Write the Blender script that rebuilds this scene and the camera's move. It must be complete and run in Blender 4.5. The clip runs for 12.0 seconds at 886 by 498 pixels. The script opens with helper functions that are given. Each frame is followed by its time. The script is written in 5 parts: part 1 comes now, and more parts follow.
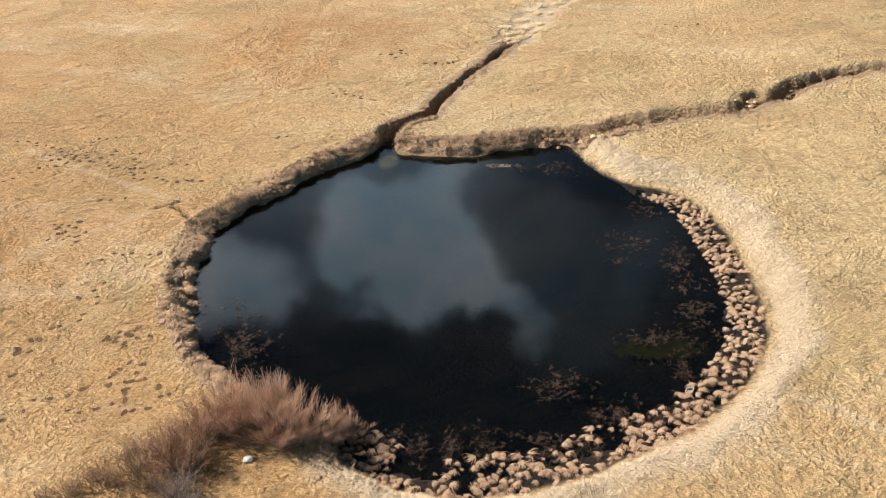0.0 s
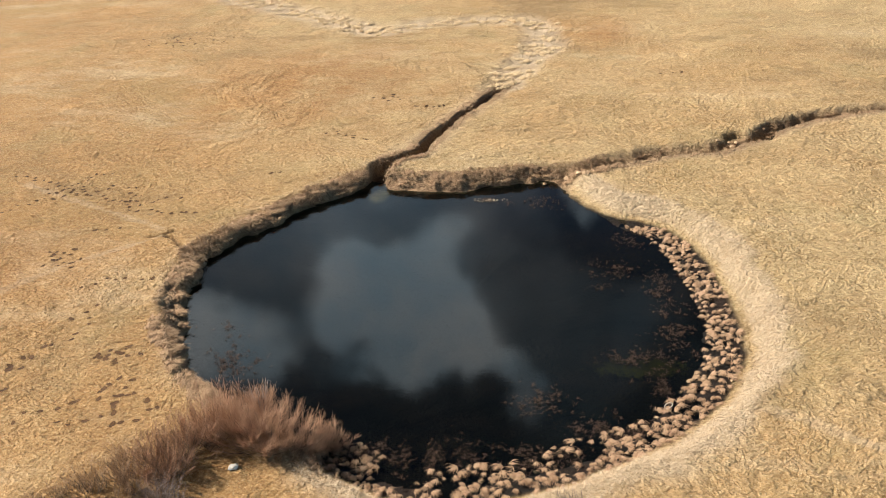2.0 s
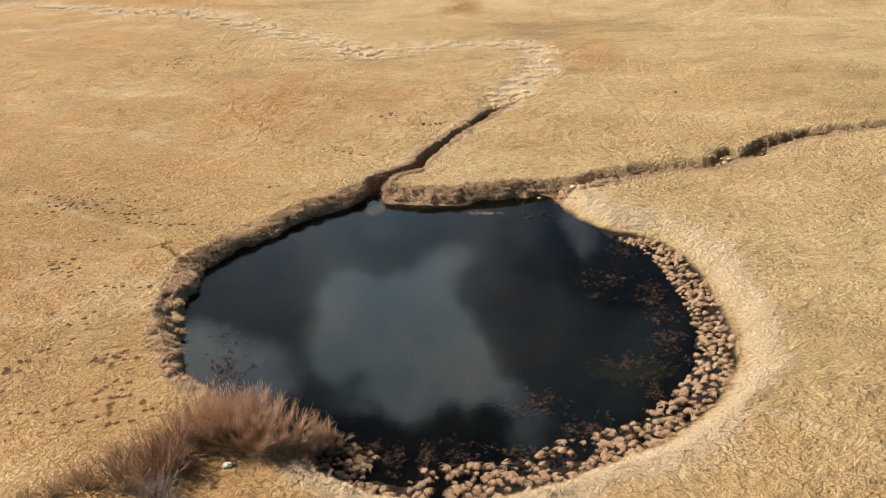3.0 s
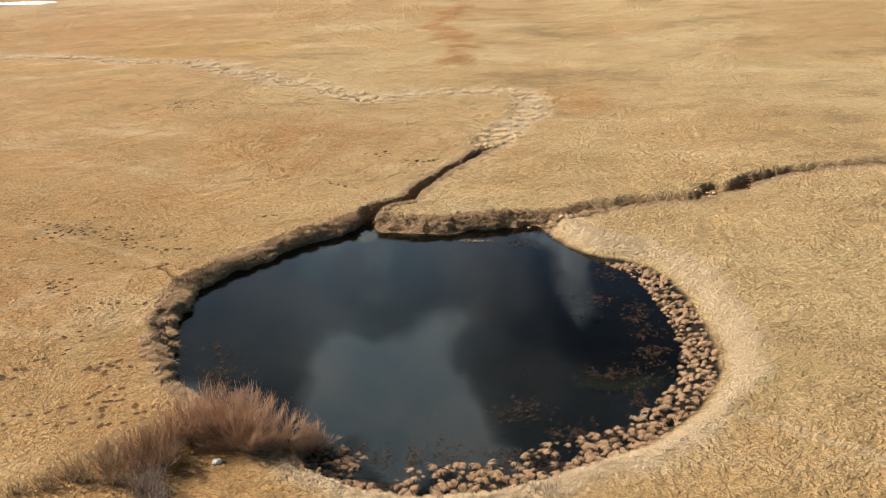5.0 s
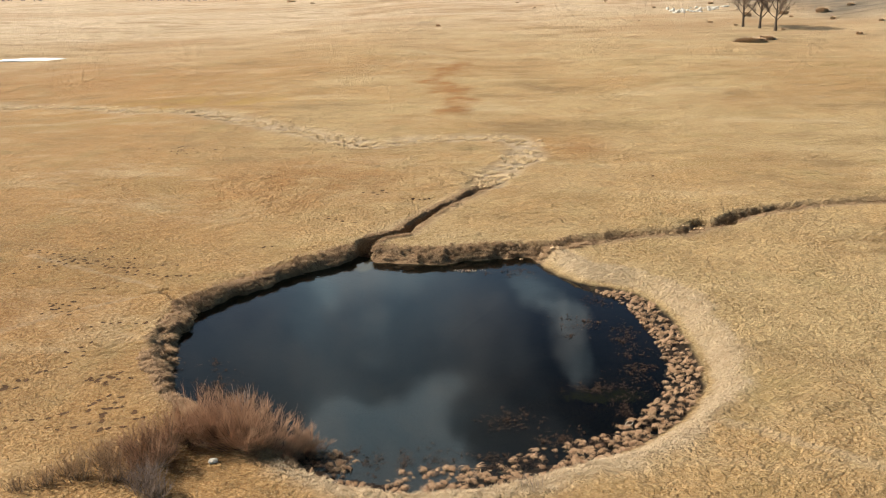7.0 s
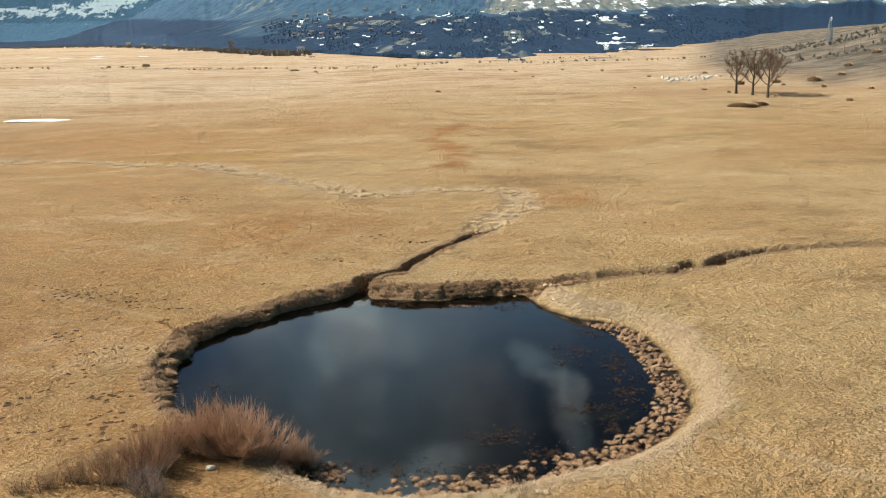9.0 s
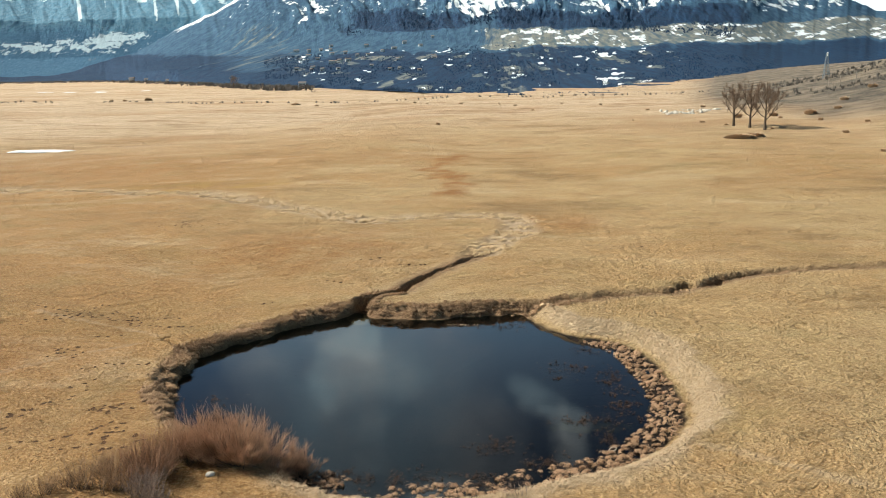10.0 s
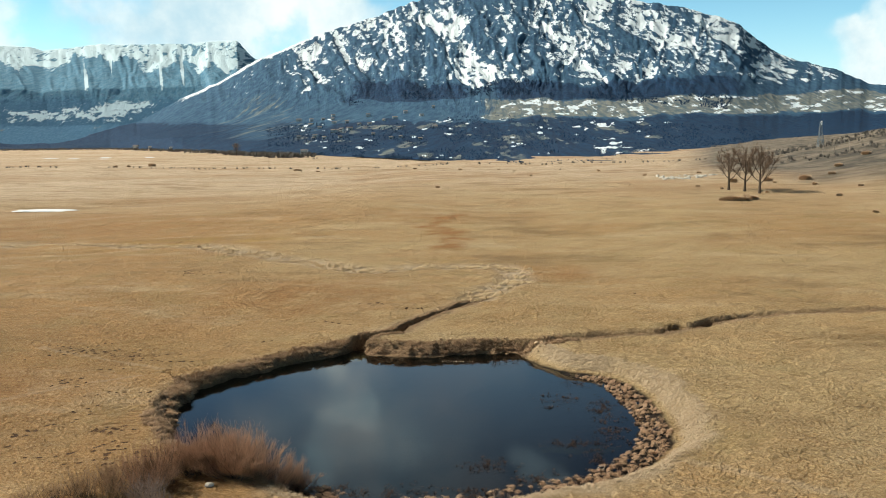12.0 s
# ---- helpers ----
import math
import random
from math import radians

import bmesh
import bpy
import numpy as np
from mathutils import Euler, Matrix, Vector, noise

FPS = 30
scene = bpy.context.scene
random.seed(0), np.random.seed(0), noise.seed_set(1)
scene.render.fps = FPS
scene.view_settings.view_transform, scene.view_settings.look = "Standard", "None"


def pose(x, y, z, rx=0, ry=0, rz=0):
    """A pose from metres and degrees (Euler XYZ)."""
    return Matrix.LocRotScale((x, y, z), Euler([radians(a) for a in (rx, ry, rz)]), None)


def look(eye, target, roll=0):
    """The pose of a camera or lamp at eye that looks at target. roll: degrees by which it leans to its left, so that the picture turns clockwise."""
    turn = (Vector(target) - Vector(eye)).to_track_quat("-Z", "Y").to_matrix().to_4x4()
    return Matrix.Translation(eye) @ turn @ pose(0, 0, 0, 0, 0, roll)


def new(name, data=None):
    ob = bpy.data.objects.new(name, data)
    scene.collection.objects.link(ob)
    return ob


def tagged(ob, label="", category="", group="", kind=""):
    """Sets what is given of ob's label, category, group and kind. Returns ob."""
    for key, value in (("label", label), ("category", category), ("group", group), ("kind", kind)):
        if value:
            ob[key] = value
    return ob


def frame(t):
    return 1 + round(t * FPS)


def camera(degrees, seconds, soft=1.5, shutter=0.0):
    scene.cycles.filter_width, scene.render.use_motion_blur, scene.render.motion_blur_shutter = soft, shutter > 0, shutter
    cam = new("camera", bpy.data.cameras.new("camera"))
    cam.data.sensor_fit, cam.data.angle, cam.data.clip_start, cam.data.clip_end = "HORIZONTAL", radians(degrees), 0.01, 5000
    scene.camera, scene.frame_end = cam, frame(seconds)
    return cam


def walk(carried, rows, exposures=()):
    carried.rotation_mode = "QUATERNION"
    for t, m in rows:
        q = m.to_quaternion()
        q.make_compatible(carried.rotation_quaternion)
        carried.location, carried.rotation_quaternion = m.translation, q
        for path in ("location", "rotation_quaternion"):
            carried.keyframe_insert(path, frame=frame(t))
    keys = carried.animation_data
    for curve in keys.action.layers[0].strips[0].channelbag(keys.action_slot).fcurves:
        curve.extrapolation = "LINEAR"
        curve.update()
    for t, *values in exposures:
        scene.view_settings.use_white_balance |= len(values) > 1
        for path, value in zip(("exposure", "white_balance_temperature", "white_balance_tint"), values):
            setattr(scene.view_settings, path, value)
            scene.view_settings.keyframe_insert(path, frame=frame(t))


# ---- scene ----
cam = camera(51.3, 12.0, 0.9)
PATH = [
    (0, (-0.285, -25.32, 17.701), (-0.467, -23.612, 16.677), -3.5),
    (0.5, (-0.155, -25.669, 17.556), (-0.335, -23.943, 16.56), -3.4),
    (1, (-0.068, -26.004, 17.375), (-0.245, -24.262, 16.408), -3.2),
    (1.5, (0.02, -26.38, 17.162), (-0.153, -24.622, 16.224), -3.1),
    (2, (0.125, -26.694, 16.859), (-0.047, -24.919, 15.953), -2.9),
    (2.5, (0.22, -27.041, 16.527), (0.05, -25.252, 15.651), -2.8),
    (3, (0.319, -27.416, 16.228), (0.149, -25.611, 15.383), -2.7),
    (5, (0.602, -28.871, 14.901), (0.442, -27.011, 14.184), -2.1),
    (5.5, (0.645, -29.247, 14.592), (0.488, -27.374, 13.906), -1.9),
    (6, (0.728, -29.639, 14.302), (0.572, -27.756, 13.648), -1.8),
    (6.5, (0.801, -30.058, 14.035), (0.645, -28.163, 13.415), -1.7),
    (7, (0.882, -30.515, 13.743), (0.727, -28.61, 13.155), -1.6),
    (9, (1.156, -32.063, 12.453), (1.003, -30.119, 12.009), -1.2),
    (9.5, (1.226, -32.416, 12.148), (1.073, -30.464, 11.739), -1.2),
    (10, (1.288, -32.787, 11.832), (1.135, -30.828, 11.461), -1.1),
    (10.5, (1.372, -33.216, 11.52), (1.219, -31.25, 11.184), -1.0),
    (11, (1.445, -33.608, 11.198), (1.292, -31.636, 10.898), -0.9),
    (11.5, (1.494, -33.942, 10.85), (1.342, -31.965, 10.587), -0.9),
    (12, (1.585, -34.356, 10.515), (1.433, -32.374, 10.29), -0.8),
]
walk(cam, [(t, look(eye, target, roll)) for t, eye, target, roll in PATH],
     [(0, 1.37, 6020, 10), (2.5, 1.20, 6500, 10), (5.5, 1.00, 6700, 9), (7, 0.94, 6700, 8), (9.5, 0.82, 6520, 6), (11, 0.72, 6480, 5), (12, 0.50, 6500, 4)])

# ---- world, sun ----
SUN_AZ, SUN_EL = -79.0, 39.0      # degrees from +y towards +x, and above the horizon
a, e = radians(SUN_AZ), radians(SUN_EL)
sun_way = Vector((math.sin(a) * math.cos(e), math.cos(a) * math.cos(e), math.sin(e)))
sun_data = bpy.data.lights.new("sun", "SUN")
sun_data.energy, sun_data.angle, sun_data.color = 5.0, radians(0.6), (1.0, 0.915, 0.80)
sun_lamp = new("sun", sun_data)
sun_lamp.matrix_world = look(sun_way * 300, (0, 0, 0))


def node(tree, kind, **values):
    n = tree.nodes.new(kind)
    for key, value in values.items():
        if key in n.inputs:
            n.inputs[key].default_value = value
    return n


def math_node(tree, op, x, y=None, clamp=False):
    n = tree.nodes.new("ShaderNodeMath")
    n.operation, n.use_clamp = op, clamp
    for i, v in enumerate((x, y)):
        if v is None:
            continue
        if isinstance(v, (int, float)):
            n.inputs[i].default_value = v
        else:
            tree.links.new(v, n.inputs[i])
    return n.outputs[0]


def span(tree, value, lo, hi, to_lo=0.0, to_hi=1.0):
    """value taken smoothly from lo..hi to to_lo..to_hi."""
    n = tree.nodes.new("ShaderNodeMapRange")
    n.interpolation_type = "SMOOTHSTEP"
    tree.links.new(value, n.inputs[0])
    for i, v in enumerate((lo, hi, to_lo, to_hi)):
        n.inputs[1 + i].default_value = v
    return n.outputs[0]


def blend(tree, fac, c1, c2):
    n = tree.nodes.new("ShaderNodeMix")
    n.data_type = "RGBA"
    if isinstance(fac, (int, float)):
        n.inputs[0].default_value = fac
    else:
        tree.links.new(fac, n.inputs[0])
    for i, c in ((6, c1), (7, c2)):
        if isinstance(c, tuple):
            n.inputs[i].default_value = (*c, 1)
        else:
            tree.links.new(c, n.inputs[i])
    return n.outputs[2]


def noise_tex(tree, vector, scale, detail=4.0, rough=0.55, distort=0.0):
    n = tree.nodes.new("ShaderNodeTexNoise")
    n.inputs["Scale"].default_value, n.inputs["Detail"].default_value = scale, detail
    n.inputs["Roughness"].default_value, n.inputs["Distortion"].default_value = rough, distort
    if vector is not None:
        tree.links.new(vector, n.inputs["Vector"])
    return n.outputs[0]


def stretch(tree, vector, sx, sy, sz, rz=0.0):
    n = tree.nodes.new("ShaderNodeMapping")
    n.inputs["Scale"].default_value = (sx, sy, sz)
    n.inputs["Rotation"].default_value = (0, 0, rz)
    tree.links.new(vector, n.inputs["Vector"])
    return n.outputs[0]


def toward(az, el):
    az, el = radians(az), radians(el)
    return (math.sin(az) * math.cos(el), math.cos(az) * math.cos(el), math.sin(el))


# Broken clouds over a blue sky: azimuth, elevation, radius (degrees), density.
CLOUDS = [(-12.4, 28.6, 2.6, 0.50), (-8.2, 31.2, 4.0, 0.52), (-6.4, 26.6, 2.4, 0.22), (-9.3, 34.2, 2.0, 0.40), (-4.0, 32.8, 2.8, 0.38),
          (-1.2, 34.4, 1.5, 0.22), (-20.8, 31.0, 2.8, 0.60), (-6.7, 25.6, 1.5, 0.26), (-11.7, 27.9, 1.3, 0.20), (1.2, 20.6, 1.5, 0.36),
          (3.2, 22.7, 1.2, 0.34), (-10.4, 18.9, 2.3, 0.28), (-13.6, 20.4, 1.8, 0.18), (-11.8, 15.8, 1.9, 0.34), (-17.0, 16.8, 2.0, 0.22),
          (-29.0, 6.3, 1.5, 0.6), (-22.0, 7.3, 2.8, 0.7), (-18.0, 8.6, 2.8, 0.7), (-13.0, 9.6, 3.0, 0.7), (-9.3, 8.6, 2.0, 0.65), (-25.0, 10.5, 1.2, 0.3),
          (-16.0, 6.5, 1.6, 0.5), (-10.5, 6.9, 1.2, 0.4), (19.0, 3.9, 1.6, 0.7), (21.5, 4.3, 1.8, 0.7)]
VEILS = [(-7.0, 24.5, 5.0, 0.16), (-11.0, 20.5, 5.5, 0.18), (-12.0, 15.5, 4.0, 0.20), (3.0, 33.2, 3.6, 0.13), (8.5, 32.4, 2.4, 0.08),
         (0.5, 16.5, 4.0, 0.12), (-4.0, 30.0, 4.5, 0.10), (-17.5, 27.0, 5.5, 0.22), (-8.0, 30.5, 5.0, 0.12), (-6.0, 14.5, 5.0, 0.12)]
world = bpy.data.worlds.new("world")
scene.world = world
world.use_nodes = True
wt = world.node_tree
wt.nodes.clear()
sky = wt.nodes.new("ShaderNodeTexSky")
sky.sky_type, sky.sun_disc = "NISHITA", False
sky.sun_elevation, sky.sun_rotation, sky.altitude = radians(SUN_EL), radians(SUN_AZ), 1200
sky.dust_density, sky.ozone_density = 0.3, 1.5
coord = wt.nodes.new("ShaderNodeTexCoord").outputs["Generated"]
warp = wt.nodes.new("ShaderNodeTexNoise")
warp.inputs["Scale"].default_value, warp.inputs["Detail"].default_value = 9.0, 6.0
wt.links.new(coord, warp.inputs["Vector"])
sub = wt.nodes.new("ShaderNodeVectorMath")
sub.operation = "SUBTRACT"
wt.links.new(warp.outputs["Color"], sub.inputs[0])
sub.inputs[1].default_value = (0.5, 0.5, 0.5)
mul = wt.nodes.new("ShaderNodeVectorMath")
mul.operation = "SCALE"
wt.links.new(sub.outputs[0], mul.inputs[0])
mul.inputs["Scale"].default_value = 0.19
add = wt.nodes.new("ShaderNodeVectorMath")
wt.links.new(coord, add.inputs[0])
wt.links.new(mul.outputs[0], add.inputs[1])
unit = wt.nodes.new("ShaderNodeVectorMath")
unit.operation = "NORMALIZE"
wt.links.new(add.outputs[0], unit.inputs[0])


def blobs(rows):
    total = None
    for az, el, r, dense in rows:
        dot = wt.nodes.new("ShaderNodeVectorMath")
        dot.operation = "DOT_PRODUCT"
        wt.links.new(unit.outputs[0], dot.inputs[0])
        dot.inputs[1].default_value = toward(az, el)
        m = span(wt, dot.outputs["Value"], math.cos(radians(r * 1.7)), 1.0, 0, dense)
        total = m if total is None else math_node(wt, "ADD", total, m)
    return total


cover = blobs(CLOUDS)
# scattered clouds over the rest of the sky, away from the stretch above the mountain
sheet = span(wt, noise_tex(wt, coord, 2.6, 7, 0.55), 0.56, 0.78, 0, 0.35)
north = wt.nodes.new("ShaderNodeVectorMath")
north.operation = "DOT_PRODUCT"
wt.links.new(coord, north.inputs[0])
north.inputs[1].default_value = (0, 1, 0)
sheet = math_node(wt, "MULTIPLY", sheet, span(wt, north.outputs["Value"], 0.2, 0.55, 1, 0))
cover = math_node(wt, "ADD", cover, sheet)
puff = math_node(wt, "MULTIPLY", math_node(wt, "SUBTRACT", noise_tex(wt, coord, 11, 6, 0.55), 0.5), 0.95)
cover = span(wt, math_node(wt, "ADD", cover, math_node(wt, "MULTIPLY", puff, span(wt, cover, 0.05, 0.4))), 0.02, 0.85)
cover = math_node(wt, "ADD", cover, blobs(VEILS), True)
sky_bg = wt.nodes.new("ShaderNodeBackground")
sky_bg.inputs[1].default_value = 0.052
clear = wt.nodes.new("ShaderNodeHueSaturation")
clear.inputs["Hue"].default_value, clear.inputs["Saturation"].default_value, clear.inputs["Value"].default_value = 0.48, 1.25, 1.1
wt.links.new(sky.outputs[0], clear.inputs["Color"])
lift = wt.nodes.new("ShaderNodeSeparateXYZ")
wt.links.new(coord, lift.inputs[0])
wt.links.new(span(wt, lift.outputs[2], 0.10, 0.35, 1, 0), clear.inputs["Fac"])
wt.links.new(clear.outputs[0], sky_bg.inputs[0])
up_way = wt.nodes.new("ShaderNodeSeparateXYZ")
wt.links.new(coord, up_way.inputs[0])
wt.links.new(span(wt, up_way.outputs[2], 0.08, 0.5, 0.105, 0.012), sky_bg.inputs[1])
cloud_bg = wt.nodes.new("ShaderNodeBackground")
cloud_bg.inputs[1].default_value = 0.76
wt.links.new(blend(wt, span(wt, noise_tex(wt, coord, 7.0, 6, 0.6), 0.35, 0.65), (0.52, 0.72, 0.84), (0.95, 1.0, 1.0)), cloud_bg.inputs[0])
sky_mix = wt.nodes.new("ShaderNodeMixShader")
wt.links.new(cover, sky_mix.inputs[0])
wt.links.new(sky_bg.outputs[0], sky_mix.inputs[1])
wt.links.new(cloud_bg.outputs[0], sky_mix.inputs[2])
sky_out = wt.nodes.new("ShaderNodeOutputWorld")
wt.links.new(sky_mix.outputs[0], sky_out.inputs[0])


# ---- materials ----
def material(name, rough=0.9):
    m = bpy.data.materials.new(name)
    m.use_nodes = True
    tree = m.node_tree
    b = tree.nodes["Principled BSDF"]
    b.inputs["Roughness"].default_value = rough
    b.inputs["Specular IOR Level"].default_value = 0.25
    return m, tree, b


def bump(tree, b, height, strength, distance):
    n = tree.nodes.new("ShaderNodeBump")
    n.inputs["Strength"].default_value, n.inputs["Distance"].default_value = strength, distance
    tree.links.new(height, n.inputs["Height"])
    tree.links.new(n.outputs[0], b.inputs["Normal"])


def field(tree, name):
    n = tree.nodes.new("ShaderNodeAttribute")
    n.attribute_name = name
    return n.outputs["Fac"]


def place(tree):
    return tree.nodes.new("ShaderNodeTexCoord").outputs["Object"]


def mat_ground():
    m, t, b = material("dry_turf", 0.95)
    p = place(t)
    big = noise_tex(t, p, 0.035, 3, 0.5)
    mid = noise_tex(t, p, 0.35, 5, 0.6)
    fine = noise_tex(t, stretch(t, p, 1.0, 1.0, 1.0, 0.5), 6.0, 5, 0.7)
    blades = noise_tex(t, stretch(t, p, 13, 16, 13, 0.9), 1.0, 3, 0.7, 0.5)
    straw = blend(t, span(t, fine, 0.3, 0.7), (0.37, 0.245, 0.105), (0.63, 0.46, 0.24))
    straw = blend(t, span(t, blades, 0.35, 0.75, 0, 0.55), straw, (0.69, 0.52, 0.30))
    tawny = blend(t, span(t, fine, 0.3, 0.7), (0.33, 0.165, 0.054), (0.56, 0.33, 0.135))
    c = blend(t, span(t, math_node(t, "ADD", math_node(t, "MULTIPLY", big, 0.7), math_node(t, "MULTIPLY", mid, 0.3)), 0.40, 0.60, 0, 0.6), straw, tawny)
    c = blend(t, math_node(t, "MULTIPLY", field(t, "tawny"), span(t, mid, 0.25, 0.6, 0.5, 1.0)), c, tawny)
    olive = noise_tex(t, p, 0.16, 4, 0.6)
    c = blend(t, span(t, olive, 0.54, 0.72, 0, 0.4), c, (0.33, 0.265, 0.115))
    plot = noise_tex(t, stretch(t, p, 0.07, 0.08, 0.1, 0.35), 1.0, 7, 0.68, 0.4)
    c = blend(t, span(t, plot, 0.50, 0.68, 0, 0.45), c, (0.34, 0.25, 0.10))
    c = blend(t, span(t, plot, 0.30, 0.44, 0.6, 0), c, (0.34, 0.185, 0.066))
    # distance haze put into the colour: turf pales and pinkens away from the camera
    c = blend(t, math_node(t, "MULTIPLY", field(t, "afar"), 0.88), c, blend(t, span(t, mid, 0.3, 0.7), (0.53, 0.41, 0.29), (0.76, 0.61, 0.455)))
    band = noise_tex(t, stretch(t, p, 0.05, 0.11, 0.1, 0.06), 1.0, 8, 0.72, 0.2)
    c = blend(t, span(t, band, 0.51, 0.66, 0, 0.5), c, (0.68, 0.53, 0.34))
    c = blend(t, span(t, band, 0.34, 0.48, 0.75, 0), c, (0.27, 0.17, 0.075))
    long_streak = noise_tex(t, stretch(t, p, 0.018, 0.045, 0.1, -0.12), 1.0, 9, 0.72, 0.9)
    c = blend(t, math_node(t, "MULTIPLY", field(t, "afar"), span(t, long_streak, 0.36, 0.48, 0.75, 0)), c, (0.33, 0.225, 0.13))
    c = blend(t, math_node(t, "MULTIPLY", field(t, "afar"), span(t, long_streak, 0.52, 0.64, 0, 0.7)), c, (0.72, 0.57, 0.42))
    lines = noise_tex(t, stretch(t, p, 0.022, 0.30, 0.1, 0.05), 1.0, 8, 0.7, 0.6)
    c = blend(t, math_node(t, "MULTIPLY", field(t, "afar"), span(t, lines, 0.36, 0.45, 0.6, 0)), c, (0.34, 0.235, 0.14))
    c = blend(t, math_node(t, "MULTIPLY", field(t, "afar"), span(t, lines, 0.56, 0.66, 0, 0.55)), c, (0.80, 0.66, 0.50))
    blot = noise_tex(t, p, 3.2, 7, 0.74)
    c = blend(t, span(t, blot, 0.32, 0.48, 0.6, 0), c, (0.22, 0.14, 0.055))
    grain = noise_tex(t, stretch(t, p, 20, 30, 20, 0.6), 1.0, 3, 0.7, 0.8)
    c = blend(t, span(t, grain, 0.34, 0.48, 0.62, 0), c, (0.20, 0.13, 0.06))
    c = blend(t, span(t, grain, 0.54, 0.68, 0, 0.6), c, (0.78, 0.63, 0.40))
    # tufts: pale crowns as painted highlights, dark gaps as painted shade, rougher in some patches
    tuft = t.nodes.new("ShaderNodeTexVoronoi")
    tuft.feature = "SMOOTH_F1"
    tuft.inputs["Scale"].default_value, tuft.inputs["Smoothness"].default_value = 8.5, 0.3
    wander = t.nodes.new("ShaderNodeMix")
    wander.data_type = "VECTOR"
    wander.inputs[0].default_value = 0.10
    t.links.new(p, wander.inputs[4])
    shift = t.nodes.new("ShaderNodeTexNoise")
    shift.inputs["Scale"].default_value = 4.0
    t.links.new(p, shift.inputs["Vector"])
    t.links.new(shift.outputs["Color"], wander.inputs[5])
    t.links.new(wander.outputs[1], tuft.inputs["Vector"])
    coarse = span(t, noise_tex(t, p, 0.22, 5, 0.65), 0.36, 0.64, 0.25, 1.0)
    gap = math_node(t, "MULTIPLY", span(t, tuft.outputs["Distance"], 0.42, 0.78), coarse)
    crown = math_node(t, "MULTIPLY", span(t, tuft.outputs["Distance"], 0.42, 0.10), coarse)
    c = blend(t, math_node(t, "MULTIPLY", gap, 0.40), c, (0.23, 0.125, 0.043))
    c = blend(t, math_node(t, "MULTIPLY", crown, 0.30), c, (0.76, 0.58, 0.33))
    # pale combed long grass
    comb = noise_tex(t, stretch(t, p, 3, 9, 3, 0.4), 1.0, 5, 0.7, 2.0)
    long_grass = blend(t, span(t, comb, 0.3, 0.7), (0.44, 0.325, 0.205), (0.64, 0.50, 0.345))
    c = blend(t, math_node(t, "MULTIPLY", field(t, "lush"), span(t, mid, 0.25, 0.5, 0.55, 1.0)), c, long_grass)
    rust = blend(t, span(t, fine, 0.3, 0.7), (0.25, 0.105, 0.028), (0.42, 0.21, 0.07))
    c = blend(t, math_node(t, "MULTIPLY", field(t, "rust"), span(t, mid, 0.3, 0.62, 0.35, 1.0)), c, rust)
    gold = blend(t, span(t, fine, 0.3, 0.7), (0.40, 0.24, 0.06), (0.5, 0.34, 0.10))
    c = blend(t, field(t, "gold"), c, gold)
    thatch = blend(t, span(t, comb, 0.3, 0.75), (0.17, 0.098, 0.054), (0.46, 0.31, 0.18))
    c = blend(t, field(t, "bank"), c, thatch)
    heath = blend(t, span(t, noise_tex(t, p, 0.09, 6, 0.65), 0.35, 0.65), (0.05, 0.052, 0.05), (0.23, 0.195, 0.15))
    c = blend(t, field(t, "heath"), c, heath)
    soil_and_shade = blend(t, span(t, fine, 0.3, 0.7), (0.07, 0.040, 0.020), (0.19, 0.115, 0.06))
    c = blend(t, field(t, "soil_and_shade"), c, soil_and_shade)
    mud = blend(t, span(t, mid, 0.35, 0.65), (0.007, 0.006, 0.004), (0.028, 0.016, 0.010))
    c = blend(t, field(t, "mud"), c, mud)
    t.links.new(c, b.inputs["Base Color"])
    h = math_node(t, "ADD", math_node(t, "MULTIPLY", fine, 0.7), math_node(t, "MULTIPLY", blades, 0.5))
    lump = noise_tex(t, p, 0.75, 5, 0.62)
    h = math_node(t, "ADD", h, math_node(t, "ADD", math_node(t, "MULTIPLY", blot, 1.1), math_node(t, "MULTIPLY", lump, 0.8)))
    h = math_node(t, "ADD", h, math_node(t, "MULTIPLY", grain, 0.15))
    roll = noise_tex(t, stretch(t, p, 1.0, 1.7, 1.0, 0.2), 0.13, 8, 0.66, 0.5)
    h = math_node(t, "ADD", h, math_node(t, "MULTIPLY", roll, 9.0))
    h = math_node(t, "SUBTRACT", h, math_node(t, "MULTIPLY", gap, 0.35))
    bump(t, b, h, 1.0, 0.25)
    return m


def mat_grass(name, dark, light, rough=0.8):
    m, t, b = material(name, rough)
    per = t.nodes.new("ShaderNodeObjectInfo").outputs["Random"]
    r = t.nodes.new("ShaderNodeNewGeometry").outputs["Random Per Island"]
    n = noise_tex(t, place(t), 1.3, 3)
    k = math_node(t, "ADD", math_node(t, "MULTIPLY", r, 0.5), math_node(t, "ADD", math_node(t, "MULTIPLY", n, 0.3), math_node(t, "MULTIPLY", per, 0.22)))
    t.links.new(blend(t, k, dark, light), b.inputs["Base Color"])
    return m


def mat_water():
    m, t, b = material("pond_water", 0.02)
    p = place(t)
    b.inputs["Base Color"].default_value = (0.014, 0.024, 0.024, 1)
    b.inputs["Transmission Weight"].default_value = 1.0
    b.inputs["IOR"].default_value = 1.333
    b.inputs["Specular IOR Level"].default_value = 0.5
    h = noise_tex(t, stretch(t, p, 1.0, 2.2, 1.0), 3.0, 4, 0.55)
    bump(t, b, h, 0.010, 0.03)
    return m


